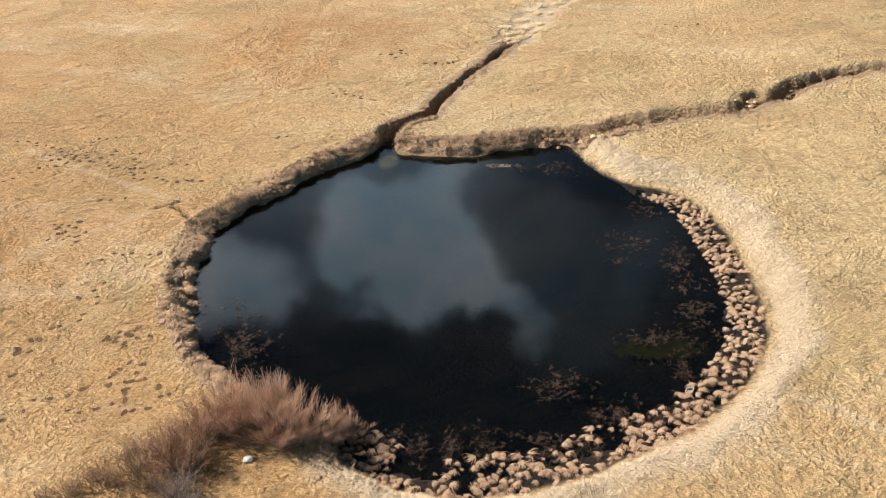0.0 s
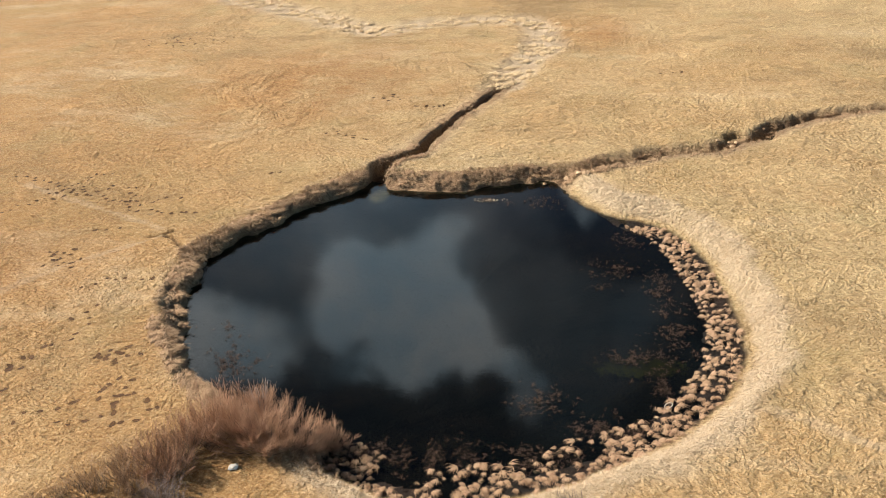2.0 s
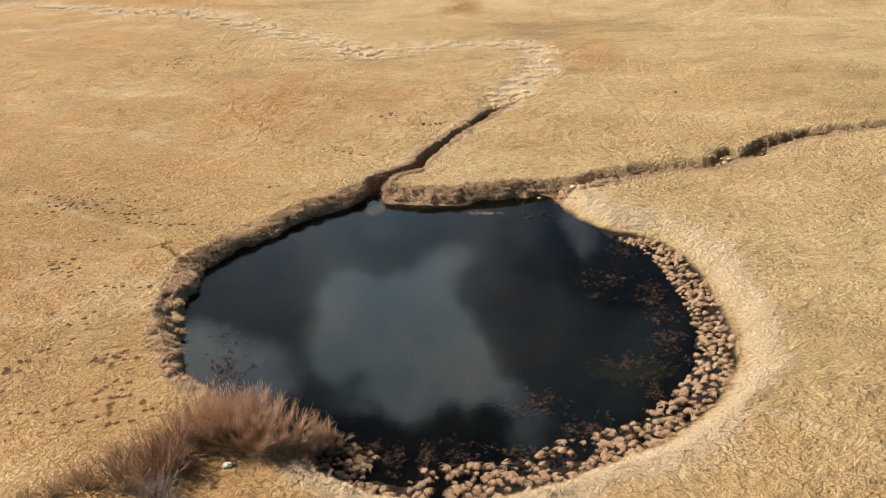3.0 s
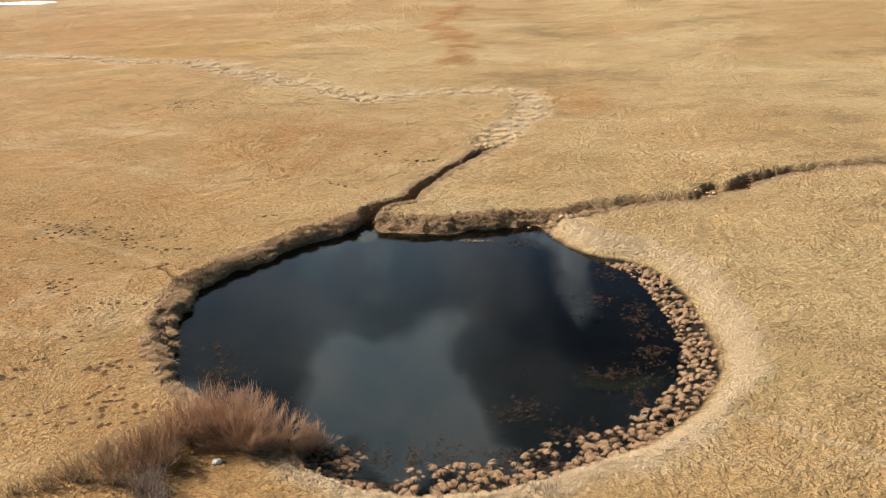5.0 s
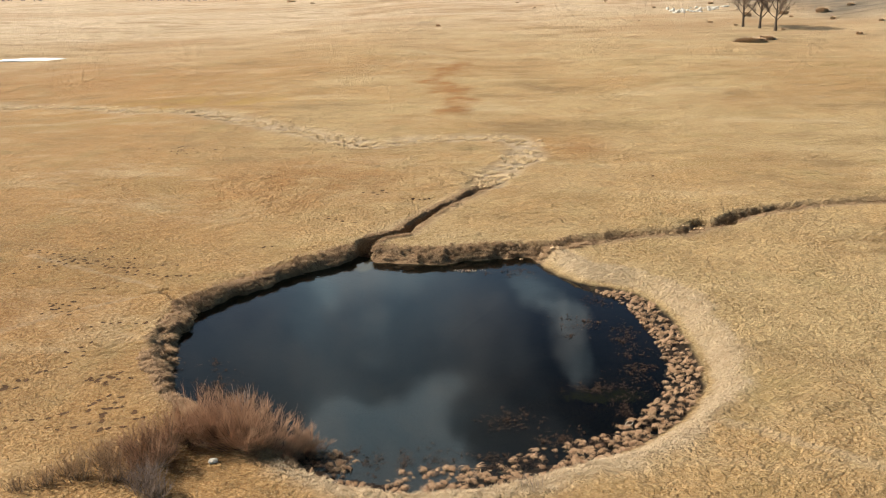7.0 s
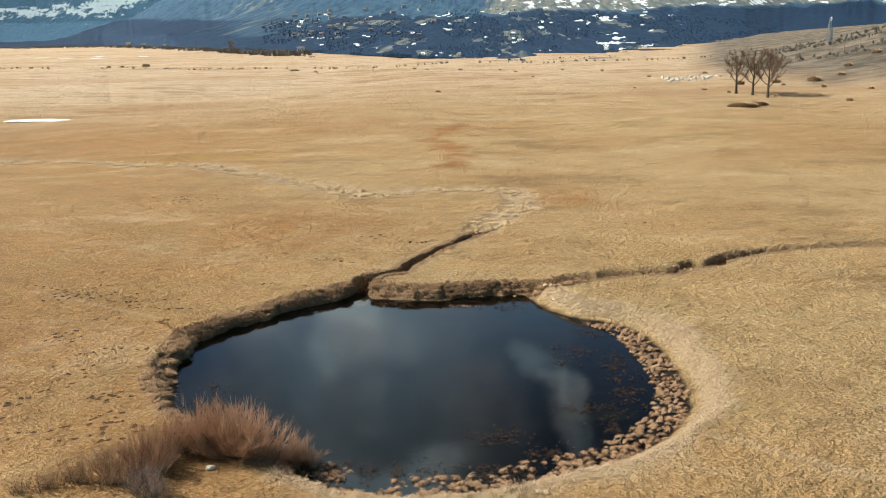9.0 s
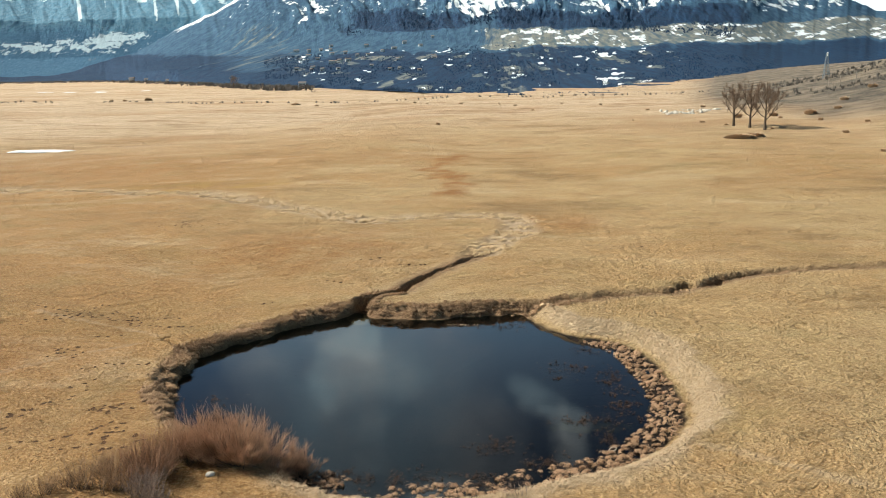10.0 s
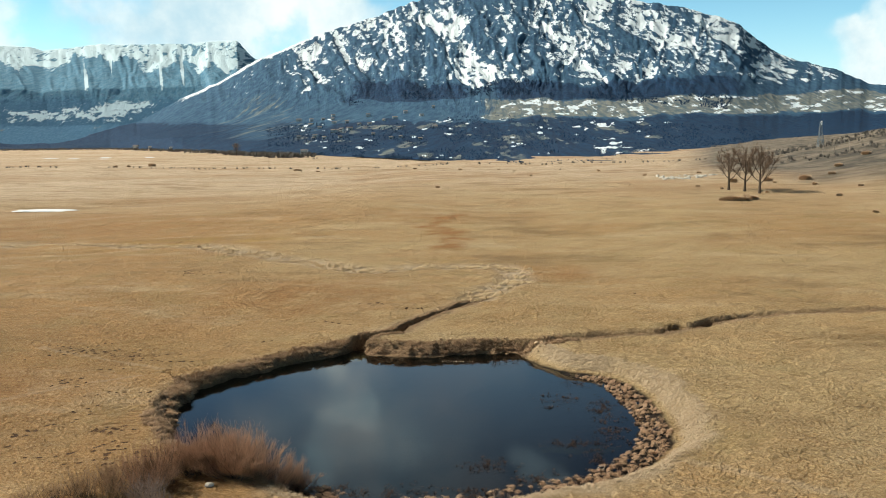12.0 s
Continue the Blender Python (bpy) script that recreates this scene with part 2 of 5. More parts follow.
def mat_plain(name, c1, c2, scale=6.0, rough=0.85, relief=0.3, depth=0.02):
    m, t, b = material(name, rough)
    n = noise_tex(t, place(t), scale, 6, 0.65)
    g = noise_tex(t, place(t), scale * 7, 3, 0.6)
    k = math_node(t, "ADD", math_node(t, "MULTIPLY", n, 0.65), math_node(t, "MULTIPLY", g, 0.35))
    r = t.nodes.new("ShaderNodeObjectInfo").outputs["Random"]
    k = math_node(t, "ADD", k, math_node(t, "MULTIPLY", math_node(t, "SUBTRACT", r, 0.5), 0.15))
    t.links.new(blend(t, span(t, k, 0.35, 0.65), c1, c2), b.inputs["Base Color"])
    bump(t, b, k, relief, depth)
    return m


# Rock, woods, meadow and snow colours carry the blue of distance haze.
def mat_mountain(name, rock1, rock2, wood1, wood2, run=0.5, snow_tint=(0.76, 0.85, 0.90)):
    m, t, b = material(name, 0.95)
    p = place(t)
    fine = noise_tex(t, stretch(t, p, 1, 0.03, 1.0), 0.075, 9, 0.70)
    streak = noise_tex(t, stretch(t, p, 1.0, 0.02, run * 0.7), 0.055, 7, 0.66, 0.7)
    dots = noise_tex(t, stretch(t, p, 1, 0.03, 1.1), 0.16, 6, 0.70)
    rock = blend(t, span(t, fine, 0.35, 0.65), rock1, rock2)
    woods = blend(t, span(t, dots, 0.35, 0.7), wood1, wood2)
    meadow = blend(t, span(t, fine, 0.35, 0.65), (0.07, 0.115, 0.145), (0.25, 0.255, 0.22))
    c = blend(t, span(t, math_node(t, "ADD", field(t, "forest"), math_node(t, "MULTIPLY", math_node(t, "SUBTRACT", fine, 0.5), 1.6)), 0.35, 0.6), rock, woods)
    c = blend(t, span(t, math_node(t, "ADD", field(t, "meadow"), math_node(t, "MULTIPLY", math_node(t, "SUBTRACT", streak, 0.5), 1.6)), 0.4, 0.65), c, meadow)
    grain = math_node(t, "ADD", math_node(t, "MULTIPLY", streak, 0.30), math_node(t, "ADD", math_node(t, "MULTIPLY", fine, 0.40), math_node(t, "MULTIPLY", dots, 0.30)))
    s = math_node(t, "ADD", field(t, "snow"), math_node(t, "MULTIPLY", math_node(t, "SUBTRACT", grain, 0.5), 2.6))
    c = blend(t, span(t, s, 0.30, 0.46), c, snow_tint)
    t.links.new(c, b.inputs["Base Color"])
    bump(t, b, fine, 0.7, 12.0)
    return m


M_GROUND, M_WATER = mat_ground(), mat_water()
# blue distance haze painted into the slope colours, paler for the range behind
M_MOUNTAIN = mat_mountain("hazed_mountain_slope", (0.016, 0.060, 0.125), (0.052, 0.125, 0.205), (0.002, 0.020, 0.060), (0.008, 0.046, 0.108))
M_RANGE = mat_mountain("hazed_range_slope", (0.07, 0.20, 0.31), (0.15, 0.29, 0.40), (0.042, 0.13, 0.235), (0.08, 0.195, 0.31), 1.0, (0.60, 0.76, 0.83))


def mat_turf():
    m, t, b = material("turf_blades", 0.85)
    p = place(t)
    r = t.nodes.new("ShaderNodeNewGeometry").outputs["Random Per Island"]
    straw = blend(t, r, (0.40, 0.275, 0.135), (0.64, 0.48, 0.275))
    tawny = blend(t, r, (0.27, 0.145, 0.052), (0.56, 0.355, 0.165))
    xyz = t.nodes.new("ShaderNodeSeparateXYZ")
    t.links.new(p, xyz.inputs[0])
    lean = math_node(t, "ADD", xyz.outputs[0], math_node(t, "MULTIPLY", xyz.outputs[1], 0.35))
    lean = math_node(t, "ADD", lean, math_node(t, "MULTIPLY", math_node(t, "SUBTRACT", noise_tex(t, p, 0.06, 4), 0.5), 45.0))
    k = span(t, lean, -12, 14, 1.0, 0.12)
    olive = blend(t, r, (0.25, 0.19, 0.075), (0.50, 0.40, 0.19))
    c = blend(t, k, straw, tawny)
    c = blend(t, span(t, noise_tex(t, p, 0.16, 4, 0.6), 0.54, 0.72, 0, 0.6), c, olive)
    t.links.new(c, b.inputs["Base Color"])
    return m


M_TURF = mat_turf()
M_PALE = mat_grass("pale_long_grass", (0.42, 0.31, 0.19), (0.66, 0.52, 0.36))
M_THATCH = mat_grass("bank_thatch", (0.15, 0.085, 0.045), (0.50, 0.335, 0.20))
M_TUSSOCK = mat_grass("bank_tussocks", (0.17, 0.094, 0.050), (0.54, 0.36, 0.21))
M_SEDGE = mat_grass("sedge_blades", (0.20, 0.105, 0.058), (0.64, 0.44, 0.275))
M_SEDGE_CORE = mat_plain("sedge_core", (0.045, 0.025, 0.016), (0.13, 0.075, 0.045), 9)
M_REED = mat_grass("reed_tufts", (0.48, 0.345, 0.19), (0.76, 0.59, 0.37))
M_TWIG_RED = mat_grass("red_willow_twigs", (0.15, 0.075, 0.042), (0.64, 0.385, 0.24))
M_TWIG_BROWN = mat_grass("brown_twigs", (0.24, 0.15, 0.085), (0.56, 0.38, 0.235))
M_TWIG_GREY = mat_grass("grey_twigs", (0.18, 0.125, 0.098), (0.46, 0.36, 0.30))
M_BARK = mat_plain("grey_brown_bark", (0.045, 0.032, 0.022), (0.14, 0.105, 0.075), 5)
M_STONE = mat_plain("pale_limestone", (0.40, 0.37, 0.32), (0.68, 0.64, 0.57), 5)
M_TROD = mat_plain("trodden_mud", (0.035, 0.017, 0.007), (0.090, 0.045, 0.018), 4, 0.95, 0.6, 0.04)
M_CLOD = mat_plain("turf_clod", (0.24, 0.15, 0.085), (0.55, 0.39, 0.24), 9, 0.95, 0.8, 0.05)
M_SNOW = mat_plain("old_snow", (0.74, 0.77, 0.80), (0.88, 0.90, 0.92), 0.6, 0.6)
M_WEED = mat_grass("pond_weed", (0.018, 0.010, 0.006), (0.075, 0.040, 0.024))
M_ALGAE = mat_grass("green_algae", (0.030, 0.021, 0.006), (0.095, 0.075, 0.012))
M_SHRUB = mat_grass("far_shrub_twigs", (0.36, 0.25, 0.16), (0.66, 0.49, 0.33))
M_SCRUB = mat_grass("grey_scrub", (0.07, 0.065, 0.06), (0.20, 0.18, 0.16))
M_TREE_TWIG = mat_grass("tree_twigs", (0.08, 0.055, 0.04), (0.24, 0.17, 0.12))
# navy tint: distance haze put into the needle colour
M_CONIFER = mat_grass("hazed_conifer_needles", (0.002, 0.020, 0.056), (0.008, 0.042, 0.095))
M_WALL = mat_plain("pale_render", (0.30, 0.34, 0.37), (0.52, 0.55, 0.56), 0.5)
M_ROOF = mat_plain("clay_roof", (0.13, 0.12, 0.12), (0.25, 0.21, 0.19), 0.8)
M_STEEL = mat_plain("galvanised_steel", (0.13, 0.17, 0.20), (0.22, 0.26, 0.29), 2, 0.5)
M_WOOD_POLE = mat_plain("weathered_pole", (0.20, 0.17, 0.14), (0.36, 0.31, 0.26), 3)
M_PANE = mat_plain("dark_window", (0.02, 0.025, 0.03), (0.05, 0.055, 0.06), 1, 0.2)


# ---- the lie of the land ----
def lattice(x, y, seed):
    """Smooth value noise on a unit lattice, 0..1."""
    x, y = np.asarray(x, float), np.asarray(y, float)
    ix, iy = np.floor(x).astype(np.int64), np.floor(y).astype(np.int64)
    fx, fy = x - ix, y - iy
    fx, fy = fx * fx * (3 - 2 * fx), fy * fy * (3 - 2 * fy)

    def corner(cx, cy):
        h = (cx * 374761393 + cy * 668265263 + seed * 974634777) & 0x7FFFFFFF
        h = ((h ^ (h >> 13)) * 1274126177) & 0x7FFFFFFF
        return ((h ^ (h >> 16)) & 0xFFFF) / 65535.0

    top = corner(ix, iy) * (1 - fx) + corner(ix + 1, iy) * fx
    low = corner(ix, iy + 1) * (1 - fx) + corner(ix + 1, iy + 1) * fx
    return top * (1 - fy) + low * fy


def fbm(x, y, seed, octaves=4):
    total, size, weight = 0.0, 1.0, 0.0
    for k in range(octaves):
        total = total + lattice(x * 2 ** k, y * 2 ** k, seed + k) * size
        weight += size
        size *= 0.5
    return total / weight - 0.5


def smooth(v, lo, hi):
    k = np.clip((v - lo) / (hi - lo), 0, 1)
    return k * k * (3 - 2 * k)


def near_line(x, y, line):
    """Distance to a line of points, and how far along it (0..1) the nearest place lies."""
    best, along = np.full(np.shape(x), 1e9), np.zeros(np.shape(x))
    length = sum(math.dist(p, q) for p, q in zip(line, line[1:]))
    gone = 0.0
    for (x0, y0), (x1, y1) in zip(line, line[1:]):
        seg = math.dist((x0, y0), (x1, y1))
        k = np.clip(((x - x0) * (x1 - x0) + (y - y0) * (y1 - y0)) / seg ** 2, 0, 1)
        d = np.hypot(x - x0 - k * (x1 - x0), y - y0 - k * (y1 - y0))
        nearer = d < best
        best = np.where(nearer, d, best)
        along = np.where(nearer, (gone + k * seg) / length, along)
        gone += seg
    return best, along


def inside(x, y, ring):
    odd = np.zeros(np.shape(x), bool)
    for (x0, y0), (x1, y1) in zip(ring, ring[1:] + ring[:1]):
        if y0 != y1:
            odd ^= ((y0 > y) != (y1 > y)) & (x < (x1 - x0) * (y - y0) / (y1 - y0) + x0)
    return odd


WATER = -0.8
POND = [(-12.6, 2.9), (-12.9, 4.6), (-12.95, 6.7), (-12.0, 8.8), (-9.95, 11.7), (-8.0, 13.8), (-7.1, 14.5), (-6.4, 14.15),
        (-4.5, 13.75), (-2.6, 13.75), (-1.4, 14.3), (0.2, 14.7), (1.6, 14.9), (2.5, 12.7), (4.3, 9.9), (5.6, 8.3), (6.2, 6.1), (6.5, 3.8),
        (6.5, 1.6), (6.1, -0.4), (5.3, -2.1), (4.2, -3.7), (2.5, -5.2), (0.7, -6.2), (-0.8, -6.7), (-2.1, -6.9),
        (-3.4, -6.7), (-5.1, -5.8), (-6.6, -5.0), (-8.6, -3.4), (-10.4, -2.1), (-11.6, 0.0)]
BROOK = [(-7.3, 14.2), (-6.9, 15.7), (-6.2, 16.9), (-5.15, 17.7), (-4.95, 19.0), (-4.1, 21.5), (-3.3, 23.6), (-1.95, 26.5), (-1.1, 29.1)]
REEDS = [(-1.1, 29.1), (0.4, 34.2), (1.8, 38.6), (2.0, 42.9), (0.2, 45.8), (-3.1, 46.8), (-7.3, 46.0), (-11.2, 43.9),
         (-15.2, 47.9), (-21.7, 53.9), (-27.6, 59.2), (-35.5, 65.3), (-43.6, 70.1), (-57.7, 78.5), (-90, 92)]
CREEK = [(1.8, 14.6), (4.8, 16.1), (7.0, 16.9), (9.8, 17.3), (11.3, 18.3), (12.6, 19.1), (13.6, 20.2), (15.2, 21.2),
         (18.4, 22.2), (24.4, 23.2), (34, 24.5), (60, 25)]
CRACK = [(-16.0, 8.3), (-15.6, 8.5), (-15.15, 8.8)]
DITCH = [(-15.35, 8.3), (-15.0, 8.1), (-14.5, 7.5), (-13.7, 7.0), (-13.2, 6.8)]

# hoof prints: centre of a patch, half sizes, how many
rng = np.random.default_rng(5)
PATCHES = [(-22.0, 14.4, 1.6, 0.9, 16), (-13.9, -1.2, 0.7, 0.7, 14), (-12.4, -3.6, 0.9, 0.9, 12), (-8.2, 26.6, 2.0, 0.8, 8),
           (-25.4, 41.5, 2.6, 1.8, 40), (-40, 62, 2.0, 1.6, 12), (9.0, 31.0, 2.0, 0.8, 6), (-19.2, 6.2, 0.9, 0.8, 12), (-16.9, -2.0, 0.8, 0.8, 7)]
TRAILS = [[(-24.5, 11.3), (-23.2, 12.8), (-22.4, 13.3), (-22.6, 14.7), (-21.7, 16.4), (-21.0, 16.5)],
          [(-26.0, 16.2), (-24.2, 15.3), (-22.7, 14.5), (-21.3, 14.0), (-20.0, 12.8), (-18.1, 12.2), (-16.3, 13.2)],
          [(-19.6, 14.5), (-18.4, 13.5), (-18.5, 11.9), (-16.3, 10.9), (-14.6, 11.0)], [(-18.9, 9.0), (-17.7, 9.4)],
          [(-10.4, 21.2), (-8.0, 19.6)], [(-6.3, 25.0), (-4.1, 25.2)], [(-12.6, 15.2), (-11.8, 15.4)],
          [(-16.8, -0.8), (-15.9, -0.4), (-15.6, 0.6), (-16.3, 2.4)], [(-17.2, 3.7), (-15.6, 4.2), (-14.3, 4.4)],
          [(-13.1, -2.8), (-13.4, -3.5), (-14.3, -4.2), (-15.2, -4.7), (-16.1, -5.3)], [(-14.1, -5.0), (-11.9, -4.7), (-11.0, -4.0)],
          [(-19.8, 6.6), (-18.2, 5.2)], [(-17.2, -2.3), (-17.0, -1.2)]]
prints = [np.c_[rng.normal(cx, sx * 0.6, n), rng.normal(cy, sy * 0.6, n), rng.uniform(0.065, 0.115, n)] for cx, cy, sx, sy, n in PATCHES]
for way in TRAILS:
    for (x0, y0), (x1, y1) in zip(way, way[1:]):
        long = math.dist((x0, y0), (x1, y1))
        n = max(2, int(long / 0.36))
        k = (np.arange(n) + rng.uniform(0, 0.8, n)) / n
        off = rng.normal(0, 0.17, n)
        prints.append(np.c_[x0 + (x1 - x0) * k - (y1 - y0) / long * off, y0 + (y1 - y0) * k + (x1 - x0) / long * off, rng.uniform(0.065, 0.115, n)])
PRINTS = np.concatenate(prints)


def land(x, y, masks=False):
    """Height of the ground, and with masks what covers it."""
    x, y = np.atleast_1d(np.asarray(x, float)), np.atleast_1d(np.asarray(y, float))
    r = np.hypot(x, y + 34)
    az = np.degrees(np.arctan2(x - 1.5, y + 34))
    far = smooth(r, 60, 170)
    z = -0.12 + 0.55 * fbm(x / 16, y / 16, 11) * smooth(r, 30, 75) + 2.6 * fbm(x / 60, y / 38, 21) * far + 1.4 * fbm(x / 22 + y / 60, y / 9, 23, 3) * smooth(r, 75, 130)
    z += 0.10 * fbm(x / 6, y / 6, 31) + 0.25 * smooth(x, 7, 20) * smooth(y, 4, 18)
    z -= 0.45 * np.exp(-((x + 21) / 9) ** 2 - ((y - 16) / 8) ** 2)
    z -= 1.6 * far * smooth(-x, 20, 70)
    z += np.maximum(r - 500, 0) * 0.006
    # hill beyond the three trees
    hill = smooth(az, 9.0, 24.0) * smooth(r, 235, 430)
    z += hill * (13 + 7 * fbm(x / 70, y / 40, 41)) + 2.5 * smooth(az, 17, 23) * smooth(r, 190, 260)
    # turf unevenness close by
    close = 1 - smooth(r, 70, 120)
    lumpy = 0.5 + 0.9 * smooth(fbm(x / 4.5, y / 4.5, 53, 3), -0.1, 0.15)
    z += close * (0.09 * fbm(x / 0.9, y / 0.9, 51, 3) + 0.11 * lumpy * fbm(x / 0.3, y / 0.3, 57, 2))
    # low swells across the meadow beyond the creek
    swell = smooth(y - 0.15 * x, 17, 26) * (1 - smooth(r, 130, 200)) * smooth(x, -6, 12)
    z += swell * (0.55 * fbm(x / 26 + 3, y / 4.2 - x / 30, 55, 3) + 0.3 * fbm(x / 14, y / 2.2 - x / 16, 56, 2))
    # pond
    ring = POND + POND[:1]
    d, _ = near_line(x, y, ring)
    d = np.where(inside(x, y, POND), -d, d) + 0.35 * fbm(x / 1.1, y / 1.1, 61, 3)
    rag = 0.55 * fbm(x / 0.55, y / 0.55, 62, 3)
    th = np.degrees(np.arctan2(y - 4, x + 3))
    soft = smooth(th, -122, -96) * (1 - smooth(th, 56, 66))
    shelf = soft * (0.72 + 0.55 * smooth(th, -62, -25) + 0.5 * fbm(x / 2.5, y / 2.5, 63))
    shelf = shelf * (1 - 0.85 * smooth(th, 34, 48))
    rise = 0.55 + (0.35 + 0.55 * smooth(th, -62, -25) * (1 - smooth(th, 34, 48))) * soft + 0.3 * smooth(th, 52, 80)
    top = z
    ease = 0.45 * smooth(th, 50, 62) * (1 - smooth(th, 108, 122))
    wall = 0.10 * smooth(d, 0, 0.15) + 0.62 * smooth(d + rag, 0.08, 0.62 + ease) + 0.28 * smooth(d + rag, 0.45, rise + 0.65)
    up = soft * smooth(d, shelf, shelf + rise) + (1 - soft) * wall
    rise = rise + 0.35 * (1 - soft)
    bank = (WATER + 0.05 - 0.13 * (1 - soft)) * (1 - up) + top * up
    bed = WATER - 0.03 - np.minimum(np.maximum(-d, 0) * (0.32 - 0.12 * soft), 1.9 + 0.5 * fbm(x / 3, y / 3, 65))
    fan = np.exp(-((x + 6.75) / 0.55) ** 2 - ((y - 13.7) / 0.8) ** 2)
    bed = bed + (WATER - 0.10 - bed) * smooth(fan, 0.1, 0.8)
    z = np.where(d < 0, bed, np.where(d < shelf + rise, bank, z))
    z = np.where((d >= 0) & (d < shelf), WATER + 0.04 + 0.10 * fbm(x / 0.5, y / 0.5, 67, 2) - 0.03, z)
    # brook, creek, ditch
    db, sb = near_line(x, y, BROOK)
    db = db + 0.45 * fbm(x / 0.9, y / 0.9, 71, 4)
    wide, deep = (0.34 - 0.27 * smooth(sb, 0.05, 0.5)) * (1 + 1.6 * fbm(x / 1.6, y / 1.6, 72, 2)), 0.80 - 0.5 * smooth(sb, 0.1, 0.8)
    cut_b = 1 - smooth(db, wide, wide + 0.26)
    dc, sc = near_line(x, y, CREEK)
    dc = dc + 0.40 * fbm(x / 0.8, y / 0.8, 73, 4)
    wide_c = 0.30 - 0.08 * sc
    north_side = smooth(y - np.interp(x, [p[0] for p in CREEK], [p[1] for p in CREEK]), -0.1, 0.1)
    cut_c = 1 - smooth(dc, wide_c, wide_c + 0.14 + 0.75 * north_side)
    cut_c = cut_c * (1 - 0.6 * smooth(x, 34, 60))
    slump = 1 - smooth(np.hypot((x - 11.6) / 1.5, (y - 18.9) / 0.95) + 0.7 * fbm(x / 0.7, y / 0.7, 75, 3), 0.75, 1.0)
    dd, sd = near_line(x, y, DITCH)
    dk, _ = near_line(x, y, CRACK)
    cut_d = 1 - smooth(np.minimum(dd, dk) + 0.12 * fbm(x / 0.4, y / 0.4, 77), 0.05, 0.14)
    outside = d > -0.3
    z = np.where(outside, z + (np.minimum(z, -0.12 - deep) - z) * cut_b, z)
    floor_c = -0.72 + 0.25 * sc + 0.12 * fbm(x / 0.5, y / 0.5, 79, 2)
    z = np.where(outside, z + (np.minimum(z, floor_c) - z) * np.maximum(cut_c, slump * 0.65), z)
    z = z - 0.20 * cut_d * outside
    dr, sr = near_line(x, y, REEDS)
    band = 1 - smooth(dr + 1.4 * fbm(x / 2, y / 2, 81), 0.5, 1.9 + 1.5 * sr)
    z = z - 0.22 * band
    soil_and_shade = np.zeros(x.shape)
    hoof = np.zeros(x.shape)
    idx = np.nonzero((r < 140) & (x < 14) & (x > -48))[0]
    for px, py, pr in PRINTS:
        k = idx[(np.abs(x[idx] - px) < 0.5) & (np.abs(y[idx] - py) < 0.5)]
        if len(k):
            hoof[k] = np.maximum(hoof[k], 1 - smooth(np.hypot((x[k] - px) * 0.8, y[k] - py), pr * 0.55, pr * 1.15))
    hoof *= (d > shelf + rise)
    z = z - 0.035 * hoof
    if not masks:
        return z
    steep = np.where((d > 0) & (d < shelf + rise), 1 - smooth(up, 0.75, 1.0), 0) * (d > shelf - 0.05)
    hard = (1 - soft) * np.where(th > 0, smooth(th, 56, 66), 1)
    m = {}
    m["tawny"] = np.clip(0.92 * (1 - smooth(x + 0.35 * y + 6 * fbm(x / 7, y / 7, 93), -16, 2)) * (1 - smooth(r, 90, 200)) + 0.6 * smooth(r, 90, 160) * smooth(-x, -5, 40) * (1 - smooth(r, 180, 330)), 0, 1)
    rough_rim = hard * (d > 0) * (1 - smooth(d + 1.1 * fbm(x / 0.8, y / 0.8, 99, 3), 0.75, 1.25)) * 0.8
    rough_rim = np.maximum(rough_rim, 0.7 * (1 - smooth(np.minimum(dc + 0.1, db + 0.25), 0.75, 1.15)) * (x < 34))
    m["bank"] = np.clip(np.maximum(np.maximum(steep * hard, rough_rim), np.maximum(cut_b * 0.9, cut_c * 0.85)), 0, 1)
    # bare soil; on creek and brook floors the dark colour also paints bank shadow
    m["soil_and_shade"] = np.clip(np.maximum.reduce([0.3 * band * smooth(fbm(x / 0.9, y / 0.6, 97, 3), 0.04, 0.15), slump * 0.45, cut_c * (1 - smooth(dc, wide_c * 0.45, wide_c * 0.9)) * 0.95, cut_b * (1 - smooth(db, wide * 0.6, wide + 0.1)), cut_d, hoof * 0.7,
                                           hard * (d > 0) * (1 - smooth(d + rag, 0.06, 0.18))]), 0, 1)
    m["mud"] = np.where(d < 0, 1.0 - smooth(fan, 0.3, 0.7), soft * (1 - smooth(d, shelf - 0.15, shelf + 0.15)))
    fringe = soft * smooth(d, shelf + 0.1, shelf + 0.5) * (1 - smooth(d + 0.8 * fbm(x / 1.5, y / 1.5, 83), shelf + 1.1, shelf + 2.0))
    verge = (1 - smooth(np.minimum(dc, db), 0.5, 1.4)) * 0.5
    track = np.zeros(x.shape)
    for way in ([(-24, 1.2), (-20.8, 2.8), (-18.4, 5.8), (-15.6, 8.3)], [(-25, 15), (-21, 12.5), (-16.0, 9.2)], [(6.6, -3.6), (8.4, -4.6), (12.5, -7.4), (18, -10)]):
        dw, _ = near_line(x, y, way)
        track = np.maximum(track, 0.38 * (1 - smooth(dw + 0.5 * fbm(x / 0.8, y / 0.8, 95, 3), 0.08, 0.32)))
    rim = hard * (1 - smooth(d, rise + 0.1, rise + 0.7)) * 0.15
    m["lush"] = np.clip(np.maximum.reduce([0.75 * fringe, verge, rim, band, track]), 0, 1) * (1 - m["bank"] * 0.8)
    line1, _ = near_line(x, y, [(-5.5, 60), (-4.7, 63), (-6.0, 75), (-9.5, 88), (-7, 110)])
    rust = (1 - smooth(line1 + 5 * fbm(x / 4, y / 4, 85), 0.6, 2.6)) * 0.9
